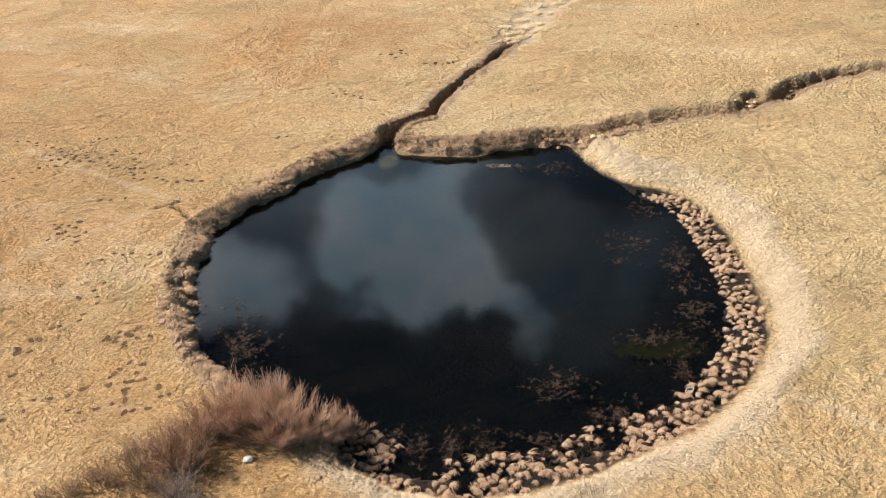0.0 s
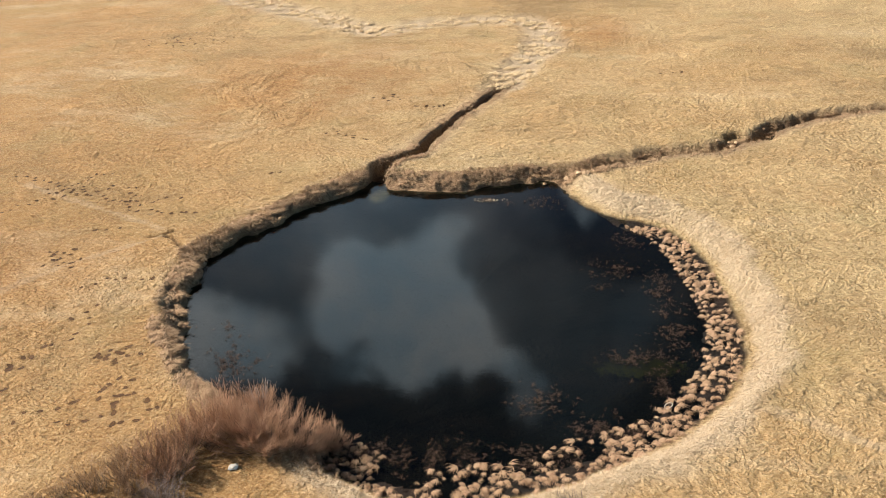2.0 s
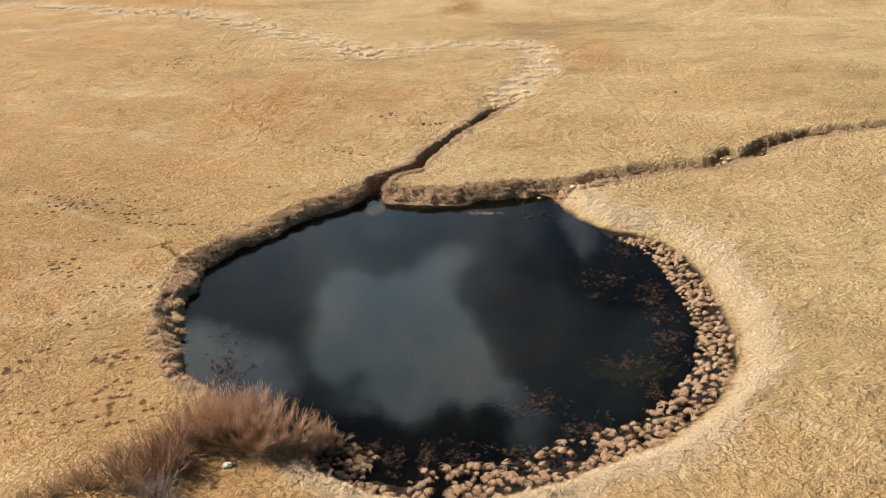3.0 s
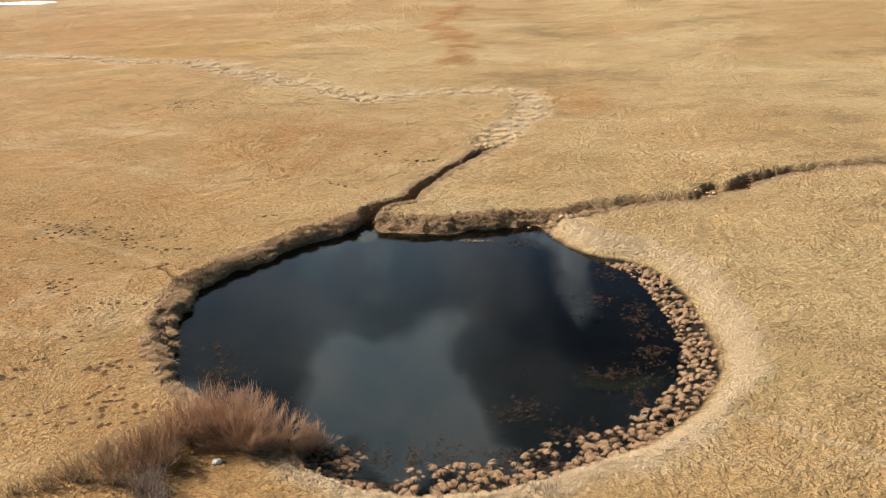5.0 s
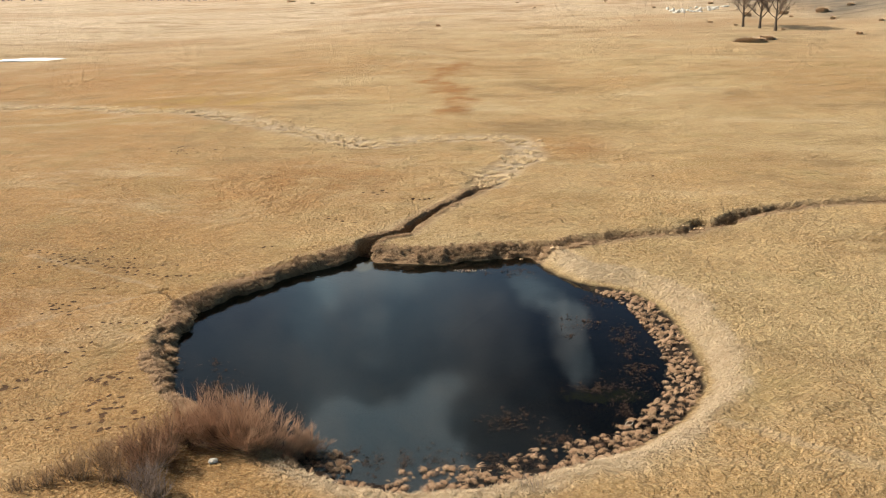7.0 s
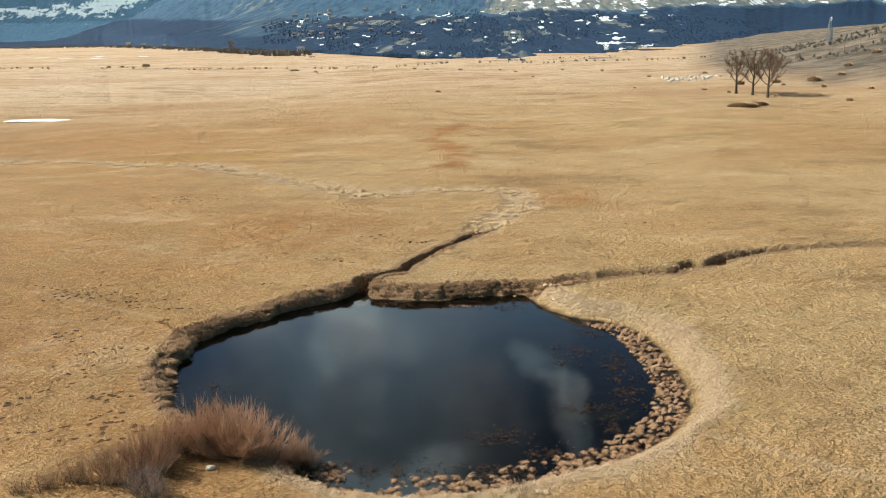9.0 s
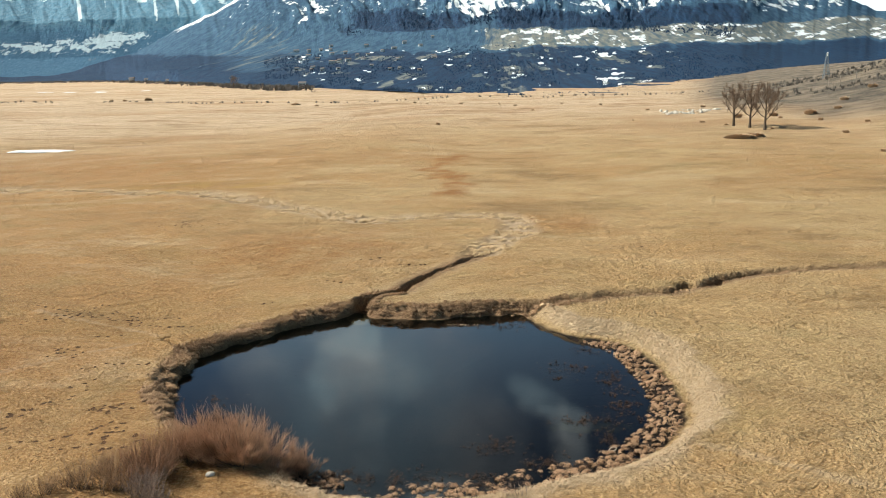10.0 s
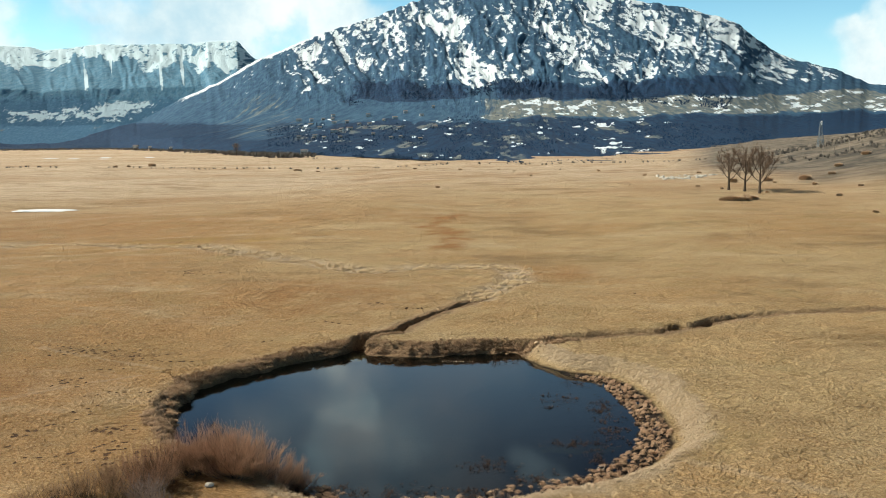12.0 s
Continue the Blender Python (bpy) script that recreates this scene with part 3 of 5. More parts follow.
    rust = np.maximum(rust, 0.65 * np.exp(-((x + 12) / 8) ** 2 - ((y - 30) / 9) ** 2))
    rust = np.maximum(rust, 0.6 * np.exp(-((x + 24) / 5) ** 2 - ((y - 5.5) / 5) ** 2))
    rust = np.maximum(rust, 0.7 * np.exp(-((x - 5) / 3) ** 2 - ((y - 42) / 4) ** 2))
    rust = np.maximum(rust, 0.35 * far * smooth(fbm(x / 40, y / 25, 87), 0.02, 0.2))
    # painted haze weight, by distance from where the camera ends
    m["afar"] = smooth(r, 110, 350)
    m["heath"] = 0.9 * np.clip(np.maximum(hill * 10, 0.85 * smooth(az + 3 * fbm(x / 25, y / 25, 94), 15, 18) * smooth(r, 205, 260)), 0, 1)
    m["rust"] = np.clip(rust, 0, 1) * (1 - band) * smooth(d, 1, 3)
    m["gold"] = np.clip(0.6 * (d < 0) * smooth(fan, 0.3, 0.7) + 0.9 * np.exp(-((x + 36) / 10) ** 2 - ((y - 72) / 6) ** 2) * smooth(fbm(x / 3, y / 3, 89), -0.15, 0.1), 0, 1)
    return z, m


def put_mesh(name, verts, faces, mat, smooth_faces=True, fields=None):
    me = bpy.data.meshes.new(name)
    verts, faces = np.asarray(verts, np.float32), np.asarray(faces, np.int32)
    k = faces.shape[1]
    me.vertices.add(len(verts))
    me.vertices.foreach_set("co", verts.ravel())
    me.loops.add(faces.size)
    me.loops.foreach_set("vertex_index", faces.ravel())
    me.polygons.add(len(faces))
    me.polygons.foreach_set("loop_start", np.arange(0, faces.size, k, dtype=np.int32))
    me.polygons.foreach_set("use_smooth", np.full(len(faces), smooth_faces))
    me.update(calc_edges=True)
    for key, values in (fields or {}).items():
        me.attributes.new(key, "FLOAT", "POINT").data.foreach_set("value", np.asarray(values, np.float32))
    me.materials.append(mat)
    return me


def grid_faces(rows, cols):
    i = np.arange((rows - 1) * cols).reshape(rows - 1, cols)[:, :-1].ravel()
    return np.c_[i, i + 1, i + cols + 1, i + cols]


def spread(lo, hi, step, end_lo, end_hi, grow=1.05):
    """Even steps from lo to hi, then ever wider ones out to both ends."""
    mid = list(np.arange(lo, hi, step))
    out, s = [], step
    v = hi
    while v < end_hi:
        out.append(v)
        s *= grow
        v += s
    out.append(end_hi)
    back, s, v = [], step, lo - step
    while v > end_lo:
        back.append(v)
        s *= grow
        v -= s
    back.append(end_lo)
    return np.array(back[::-1] + mid + out)


gx = spread(-24.0, 19.0, 0.10, -4600, 4600)
gy = spread(-9.8, 22.5, 0.10, -3000, 4800, 1.045)
mx, my = np.meshgrid(gx, gy)
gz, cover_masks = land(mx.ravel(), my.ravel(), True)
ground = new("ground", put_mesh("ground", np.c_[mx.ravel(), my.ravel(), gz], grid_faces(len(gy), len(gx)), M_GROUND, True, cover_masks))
tagged(ground, "tawny dry winter grassland with hoof prints, banks and a sunken pond bed", "ground", kind="structure")


gz2 = gz.reshape(len(gy), len(gx))


def height(x, y):
    """The ground's height, taken from its sheet."""
    i = min(max(int(np.searchsorted(gx, x)) - 1, 0), len(gx) - 2)
    j = min(max(int(np.searchsorted(gy, y)) - 1, 0), len(gy) - 2)
    u, v = (x - gx[i]) / (gx[i + 1] - gx[i]), (y - gy[j]) / (gy[j + 1] - gy[j])
    low = gz2[j, i] * (1 - u) + gz2[j, i + 1] * u
    return float(low * (1 - v) + (gz2[j + 1, i] * (1 - u) + gz2[j + 1, i + 1] * u) * v)


# ---- hoof prints ----
g = np.random.default_rng(15)
verts, faces, n0 = [], [], 0
for px, py, pr in PRINTS:
    turn, long = g.uniform(0, np.pi), g.uniform(1.0, 1.5)
    for k, s in ((0.55, 10), (1.0, 10)):
        for q in range(s):
            a = 2 * math.pi * q / s
            d1, d2 = math.cos(a) * pr * k * long * g.uniform(0.85, 1.15), math.sin(a) * pr * k * 0.8 * g.uniform(0.85, 1.15)
            vx, vy = px + d1 * math.cos(turn) - d2 * math.sin(turn), py + d1 * math.sin(turn) + d2 * math.cos(turn)
            verts.append((vx, vy, height(vx, vy) + (0.022 if k < 1 else 0.012)))
    verts.append((px, py, height(px, py) + 0.020))
    for q in range(10):
        e = (q + 1) % 10
        faces += [(n0 + 20, n0 + q, n0 + e), (n0 + q, n0 + 10 + q, n0 + 10 + e), (n0 + q, n0 + 10 + e, n0 + e)]
    n0 += 21
tagged(new("hoof_prints", put_mesh("hoof_prints", verts, faces, M_TROD, True)), "brown muddy hoof prints trodden into the turf in trails", "hoof prints", kind="stuff")

# ---- water ----
def water_sheet(name, ring, z):
    bm = bmesh.new()
    bm.faces.new([bm.verts.new((x, y, z)) for x, y in ring])
    bm.normal_update()
    if bm.faces[:][0].normal.z < 0:
        bmesh.ops.reverse_faces(bm, faces=bm.faces[:])
    bmesh.ops.triangulate(bm, faces=bm.faces[:])
    me = bpy.data.meshes.new(name)
    bm.to_mesh(me)
    bm.free()
    me.materials.append(M_WATER)
    ob = new(name, me)
    ob.visible_shadow = False
    return ob


wide_ring = [(-3 + (x + 3) * 1.09, 4 + (y - 4) * 1.09) for x, y in POND]
tagged(water_sheet("pond_water", wide_ring, WATER), "still dark pond water mirroring the clouds", "water", kind="structure")
side = [(13.0, 19.6), (13.6, 20.3), (14.3, 20.9), (15.2, 21.4)]
tagged(water_sheet("creek_water", [(x - 0.2, y + 0.35) for x, y in side] + [(x + 0.2, y - 0.35) for x, y in side[::-1]], -0.63),
       "thin strip of creek water between eroded banks", "water", kind="structure")


# ---- mountains ----
RIDGE_MAIN = [(-60, 0.4), (-27, 0.4), (-25.7, 0.65), (-22.2, 1.7), (-19.6, 3.07), (-17.8, 3.8), (-15.6, 5.13), (-13.2, 6.06), (-10.5, 7.12), (-8.4, 7.71),
              (-6.4, 8.42), (-3.5, 9.2), (0.0, 9.45), (4.0, 9.0), (7.2, 8.33), (10.3, 7.71), (11.7, 7.32), (13.3, 6.6), (14.3, 5.76), (15.5, 4.91),
              (16.7, 4.39), (18.8, 3.82), (20.3, 3.0), (24, 2.5), (40, 2.0)]
RIDGE_BACK = [(-60, 4.0), (-36, 5.0), (-29.5, 5.78), (-28.0, 5.76), (-27.3, 5.59), (-24.2, 5.98), (-19.5, 6.07), (-16.6, 6.3), (-15.6, 5.3), (-14.0, 4.6), (-11, 3.0)]
FOOT = [(-60, 3000), (-30, 3000), (-24, 2800), (-20, 1750), (-16, 1150), (-10.7, 850), (-3.8, 583), (3.2, 493), (10, 458), (40, 440)]
EYE_X, EYE_Y, EYE_Z = 1.5, -34.0, 10.5


def along(line, a):
    return np.interp(a, [p[0] for p in line], [p[1] for p in line])


def reach(az, v):
    """Distance of the main mountain's slope at an azimuth, v from its foot (0) to its crest (1)."""
    az, v = np.asarray(az, float), np.asarray(v, float)
    f = along(FOOT, az)
    top = along([(-30, 3400), (-15, 3600), (-5, 4100), (25, 4200)], az)
    k1, k2 = np.maximum(2000, f * 1.06), np.maximum(2650, f * 1.12)
    low = f + (k1 - f) * (v / 0.45) ** 1.3
    mid = k1 + (k2 - k1) * (v - 0.45) / 0.17
    return np.where(v < 0.45, low, np.where(v < 0.62, mid, k2 + (top - k2) * (v - 0.62) / 0.38))


def ridged(f, gain=4.5):
    return 1 - np.minimum(np.abs(f) * gain, 1)


def mountain(name, ridge, az, rows, back):
    v = np.linspace(0, 1.08, rows)
    A, V = np.meshgrid(az, v)
    crest = along(ridge, A) + 0.20 * fbm(A / 1.3, A * 0 + 3, 91, 5) + 0.05 * fbm(A / 0.25, A * 0 + 5, 92, 3)
    R = np.interp(V, [0, 0.66, 1.0, 1.08], [3500, 3900, 4700, 4850]) if back else reach(A, V)
    foot_r = R[0][None, :]
    foot_el = np.degrees(np.arctan2(np.maximum(foot_r - 500, 0) * 0.006 - 1.0 - EYE_Z, foot_r))
    p = np.interp(V, [0, 0.35, 0.6, 1.0], [0, 0.22, 0.50, 1]) if back else np.interp(V, [0, 0.45, 0.55, 0.62, 1.0], [0, 0.28, 0.365, 0.43, 1])
    level = foot_el + (crest - foot_el) * p
    big = np.clip(crest / 9.0, 0.1, 1)
    wob = fbm(A / 2.6, level / 2.6, 201, 4)
    skew = np.interp(A, [-30, -12, 0, 8, 20], [0.0, 0.35, 0.5, 0.9, 1.3])
    q = A + skew * (level - 5) + 2.6 * wob
    rib = ridged(fbm(q / 2.3, level / 6.0, 203, 3))
    rib2 = ridged(fbm((A - 0.5 * skew * level + 1.8 * wob) / 0.75, level / 1.7, 207, 3))
    rib3 = ridged(fbm((q + 0.5 * wob) / 0.55, level / 1.5, 209, 3))
    rough = fbm(A / 0.5, level / 0.4, 117, 4)
    body = smooth(V, 0.02, 0.2) * (1 - smooth(V, 0.90, 1.0))
    strong = 0.08 + 0.92 * smooth(level, 2.2, 3.6)
    el = level + body * big * strong * (0.26 * (rib - 0.5) + 0.10 * (rib2 - 0.5) + 0.10 * (rib3 - 0.5) + 0.16 * rough)
    el = el + 0.25 * (1 - body) * smooth(V, 0.8, 0.95) * big * rough
    el = np.where(V > 1, el - (V - 1) * 30, el)
    patch = fbm(A / 1.5, level / 0.9, 121, 5)
    thin = fbm(A / 0.55, level / 0.16, 123, 4)
    flecks = fbm((q - 0.4 * wob) / 0.24, level / 0.19, 127, 5)
    if back:
        rim = 4.7 + 1.8 * fbm(A / 1.8, A * 0 + 2, 131, 4)
        chute = smooth(fbm(A / 0.42 + 0.6 * wob, level / 5, 133, 3), 0.10, 0.20) * smooth(level, 3.0, 3.7)
        snow = 0.62 * smooth(level + 0.5 * patch, rim - 0.2, rim + 0.25) - 0.3 * (rib2 - 0.4) * smooth(level, rim, rim + 0.5) + 1.1 * flecks * smooth(level, rim - 0.5, rim)
        snow = np.maximum(snow, 0.62 * chute)
        snow = np.maximum(snow, (0.28 + 1.3 * patch + 0.8 * thin) * np.exp(-((level - 2.2) / 0.75) ** 2))
        forest = 0.8 * (1 - smooth(level + patch, 1.8, 4.2))
        meadow = 0.3 * smooth(thin, 0.05, 0.2) * (1 - smooth(level, 1.2, 2.0))
    else:
        high = smooth(level + 0.8 * patch, 2.9, 3.7)
        snow = 0.20 * high + 0.14 * smooth(level, 5.0, 8.2) - 0.34 * (rib - 0.45) - 0.22 * (rib2 - 0.5) - 0.22 * (rib3 - 0.5) + 0.30 * patch + 1.15 * flecks
        snow += 0.28 * np.exp(-((A + 7.2) / 1.4) ** 2 - ((level - 6.4) / 1.8) ** 2) + 0.34 * np.exp(-((A + 1.9) / 1.7) ** 2 - ((level - 3.9) / 0.9) ** 2)
        snow += 0.25 * np.exp(-((A - 12) / 2.2) ** 2 - ((level - 6.3) / 1.2) ** 2)
        snow *= high * (0.25 + 0.75 * smooth(A, -17.5, -12.5))
        edge = smooth(A, -21, -19) * (1 - smooth(A, -13, -11)) * np.exp(-((crest - level) / 0.18) ** 2)
        snow = np.maximum(snow, 0.7 * edge)
        step = smooth(level + 0.5 * patch, 1.45, 1.65) * (1 - smooth(level + 0.7 * patch, 2.5, 2.8)) * smooth(A, -4, 0)
        snow = np.maximum(snow, step * (0.16 + 1.5 * thin))
        lower = (1 - smooth(level, 1.4, 1.9)) * smooth(A, -16, -12) * (1 - smooth(A, 7, 12))
        snow = np.maximum(snow, lower * (0.8 * smooth(thin + 0.5 * patch, 0.22, 0.30)))
        belt = smooth(level + 0.6 * patch, 2.55, 2.75) * (1 - smooth(level + 1.3 * patch, 3.3, 3.9)) * smooth(A + 2 * patch, -11, -9) * (1 - smooth(A, 12, 15))
        belt *= 1 - 0.9 * np.exp(-((A + 1.9) / 1.2) ** 2)
        snow = snow - 0.5 * belt
        forest = np.clip((1 - smooth(level + 0.8 * patch, 1.2, 1.7)) + belt, 0, 1) * 0.95
        field_patch = smooth(fbm(A / 1.1, level / 0.28, 125, 3), 0.06, 0.14)
        face = np.exp(-((A + 15.5) / 3.2) ** 2) * smooth(level, 0.0, 0.6) * (1 - smooth(level + 0.8 * patch, 2.9, 3.8))
        meadow = np.clip(step * 0.75 + 0.55 * field_patch * lower, 0, 1)
        meadow = np.maximum(meadow, face * 0.42)
        forest = forest * (1 - 0.55 * face) * (1 - 0.35 * lower * smooth(patch, 0.0, 0.15))
    Z = EYE_Z + R * np.tan(np.radians(el))
    X, Y = EYE_X + R * np.sin(np.radians(A)), EYE_Y + R * np.cos(np.radians(A))
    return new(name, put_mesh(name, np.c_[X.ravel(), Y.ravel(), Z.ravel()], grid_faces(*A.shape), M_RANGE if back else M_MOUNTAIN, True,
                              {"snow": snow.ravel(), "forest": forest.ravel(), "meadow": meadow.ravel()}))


def slope_z(az, r):
    """Rough height of the main mountain's lower slope at that azimuth and distance."""
    hit, where, _, _ = main_mountain.ray_cast((EYE_X + r * math.sin(radians(az)), EYE_Y + r * math.cos(radians(az)), 2000), (0, 0, -1))
    return where.z if hit else 0.0


main_az = np.concatenate([np.arange(-40, -28, 0.4), np.arange(-28, 23, 0.06), np.arange(23, 40, 0.4)])
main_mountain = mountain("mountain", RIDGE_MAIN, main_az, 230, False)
tagged(main_mountain, "broad snow-streaked mountain with dark wooded lower slopes", "mountain", kind="structure")
back_az = np.concatenate([np.arange(-58, -31, 0.5), np.arange(-31, -10, 0.07)])
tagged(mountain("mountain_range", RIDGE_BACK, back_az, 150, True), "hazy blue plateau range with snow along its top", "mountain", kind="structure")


# ---- builders for plants ----
def blades_mesh(name, roots, count, length, width, lean, mat, seed, heading=None, bend=0.5):
    """Tufts of bent blades: each blade two joined pieces that taper to a tip."""
    g = np.random.default_rng(seed)
    n = len(roots) * count
    base = np.repeat(np.asarray(roots, float), count, axis=0) + np.c_[g.normal(0, width * 2.5, (n, 2)), np.zeros(n)]
    turn = g.uniform(0, 2 * np.pi, n) if heading is None else np.repeat(heading, count) + g.normal(0, 0.6, n)
    size = np.repeat(np.broadcast_to(length, len(roots)), count) * g.uniform(0.6, 1.25, n)
    tilt = np.clip(g.normal(lean, 0.22, n), 0.05, 1.45)
    out = np.c_[np.cos(turn), np.sin(turn)]
    across = np.c_[-np.sin(turn), np.cos(turn), np.zeros(n)] * (width * g.uniform(0.6, 1.3, n))[:, None]
    t1, t2 = tilt * 0.7, np.clip(tilt + bend, 0, 2.4)
    mid = base + np.c_[out * (np.sin(t1) * size * 0.55)[:, None], np.cos(t1) * size * 0.55]
    tip = mid + np.c_[out * (np.sin(t2) * size * 0.5)[:, None], np.cos(t2) * size * 0.5]
    verts = np.stack([base - across, base + across, mid + across * 0.8, mid - across * 0.8, tip], 1).reshape(-1, 3)
    i = np.arange(n) * 5
    faces = np.concatenate([np.c_[i, i + 1, i + 2], np.c_[i, i + 2, i + 3], np.c_[i + 3, i + 2, i + 4]])
    return put_mesh(name, verts, faces, mat, False)


def tube_rows(points, radii, sides=3):
    """Vertices and faces of a thin tapering tube through points."""
    pts = np.asarray(points, float)
    ways = np.gradient(pts, axis=0)
    ways /= np.linalg.norm(ways, axis=1)[:, None] + 1e-9
    ref = np.array([0.3, 0.9, 0.2])
    u = np.cross(ways, ref)
    u /= np.linalg.norm(u, axis=1)[:, None] + 1e-9
    w = np.cross(ways, u)
    ang = np.arange(sides) * 2 * np.pi / sides
    ringv = pts[:, None, :] + (u[:, None, :] * np.cos(ang)[None, :, None] + w[:, None, :] * np.sin(ang)[None, :, None]) * np.asarray(radii)[:, None, None]
    verts = ringv.reshape(-1, 3)
    faces = []
    for k in range(len(pts) - 1):
        for s in range(sides):
            q = (s + 1) % sides
            faces.append((k * sides + s, k * sides + q, (k + 1) * sides + q, (k + 1) * sides + s))
    return verts, faces


class Tubes:
    """Many tubes gathered into one mesh."""

    def __init__(self):
        self.verts, self.faces, self.n = [], [], 0

    def add(self, points, radii, sides=3):
        v, f = tube_rows(points, radii, sides)
        self.verts.append(v)
        self.faces.extend([tuple(i + self.n for i in q) for q in f])
        self.n += len(v)

    def mesh(self, name, mat):
        return put_mesh(name, np.concatenate(self.verts), self.faces, mat, True)


def thing(name, x, y, z, label, category, group=""):
    ob = new(name)
    ob.empty_display_size = 0.2
    ob.matrix_world = pose(x, y, z)
    return tagged(ob, label, category, group)


def part(name, me, parent, label=""):
    ob = new(name, me)
    ob.parent = parent
    if label:
        ob["label"] = label
    return ob


def shrub(name, crowns, stems, twigs, mat_twig, label, seed, thick=0.012):
    """A thicket: from each root crown (x, y, length, widest lean) stems fan out and split into fine twigs that follow them."""
    g = np.random.default_rng(seed)
    x, y = crowns[0][:2]
    z0 = height(x, y)
    root = thing(name, x, y, z0, label, "shrub")
    wood, fine = Tubes(), Tubes()
    steps = np.array([0, 0.2, 0.4, 0.6, 0.8, 1.0])
    for cx, cy, tall, widest in crowns:
        for _ in range(stems):
            bx, by = cx - x + g.normal(0, 0.16), cy - y + g.normal(0, 0.13)
            bz = max(height(x + bx, y + by), WATER) - z0 - 0.05
            turn, lean = g.uniform(0, 2 * np.pi), radians(widest) * math.sqrt(g.uniform(0.02, 1))
            long = tall * min(g.uniform(0.5, 1.15), 1.0) * (1 - 0.15 * (lean / 1.2) ** 2)
            out, up = math.sin(lean) * long, math.cos(lean) * long
            sway = np.cumsum(g.normal(0, 0.022, (6, 3)), axis=0)
            pts = np.c_[bx + math.cos(turn) * out * steps ** 0.9, by + math.sin(turn) * out * steps ** 0.9, bz + up * steps + 0.16 * long * steps ** 2.2] + sway
            wood.add(pts[:5], [thick, thick * 0.85, thick * 0.7, thick * 0.55, thick * 0.4])
            way0 = (pts[5] - pts[2]) / np.linalg.norm(pts[5] - pts[2])
            for _ in range(twigs):
                k = g.uniform(0.22, 0.95) * 5
                i = int(k)
                at = pts[i] * (1 - k + i) + pts[min(i + 1, 5)] * (k - i)
                way = way0 + g.normal(0, 0.45, 3) + np.array([0, 0, 0.25])
                way *= tall * g.uniform(0.14, 0.30) / np.linalg.norm(way)
                fine.add([at, at + way * 0.55 + g.normal(0, 0.012, 3), at + way + np.array([0, 0, 0.03])], [thick * 0.34, thick * 0.26, thick * 0.1])
    part("framework", wood.mesh("framework", M_BARK), root, "dark woody stems")
    tagged(part("crown", fine.mesh("crown", mat_twig), root), kind="stuff")
    return root


def bare_tree(x, y, tall, seed, label, group, wide=1.0, limb_n=9):
    """A leafless tree: tapered forking trunk, limbs that curve upwards, a fan-shaped crown of fine twigs."""
    g = np.random.default_rng(seed)
    root = thing("bare_tree", x, y, height(x, y) - 0.1, label, "tree", group)
    trunk, limbs, fine = Tubes(), Tubes(), Tubes()
    bend = g.normal(0, 0.03, 2) * tall
    stem = np.array([(bend[0] * k ** 2, bend[1] * k ** 2, tall * 0.72 * k) for k in (0, 0.12, 0.3, 0.5, 0.75, 1.0)])
    girth = tall * 0.03
    trunk.add(stem, [girth * 1.35, girth, girth * 0.85, girth * 0.65, girth * 0.4, girth * 0.2], 7)
    for n in range(limb_n):
        k = 0.30 + 0.62 * n / limb_n
        at = np.array([np.interp(k, (0, 0.12, 0.3, 0.5, 0.75, 1.0), stem[:, c]) for c in range(3)])
        turn, lean = n * 2.4 + g.normal(0, 0.3), radians(g.uniform(40, 66) - 18 * k) * wide
        long = tall * (0.56 - 0.26 * k) * g.uniform(0.85, 1.15)
        out = np.array([math.cos(turn), math.sin(turn), 0])
        arm = [at + out * math.sin(lean) * long * s ** 0.85 + np.array([0, 0, 1]) * (math.cos(lean) * long * s + 0.22 * long * s * s) + g.normal(0, 0.02 * long, 3) * s
               for s in (0, 0.25, 0.5, 0.75, 1.0)]
        thick = girth * (0.5 - 0.25 * k)
        limbs.add(arm, [thick, thick * 0.8, thick * 0.6, thick * 0.42, thick * 0.22], 5)
        for _ in range(9):
            s = g.uniform(0.2, 1.0) * 4
            i = min(int(s), 3)
            p0 = arm[i] + (arm[i + 1] - arm[i]) * (s - i)
            way = (arm[4] - arm[1]) / np.linalg.norm(arm[4] - arm[1]) + g.normal(0, 0.5, 3) + np.array([0, 0, 0.25])
            way *= long * g.uniform(0.25, 0.5) / np.linalg.norm(way)
            p1, p2 = p0 + way * 0.5 + g.normal(0, 0.03 * long, 3), p0 + way
            limbs.add([p0, p1, p2], [thick * 0.32, thick * 0.24, thick * 0.12], 3)
            for _ in range(20):
                e = g.uniform(0.2, 1.0)
                b0 = p0 + (p1 - p0) * e * 2 if e < 0.5 else p1 + (p2 - p1) * (e * 2 - 1)
                w = way / np.linalg.norm(way) + g.normal(0, 0.55, 3) + np.array([0, 0, 0.2])
                w *= tall * g.uniform(0.05, 0.12) / np.linalg.norm(w)
                fine.add([b0, b0 + w * 0.5 + g.normal(0, 0.02 * tall * 0.1, 3), b0 + w], [tall * 0.0024, tall * 0.0019, tall * 0.001], 3)
    part("trunk", trunk.mesh("trunk", M_BARK), root)
    part("branching", limbs.mesh("branching", M_BARK), root)
    tagged(part("crown", fine.mesh("crown", M_TREE_TWIG), root), kind="stuff")
    return root


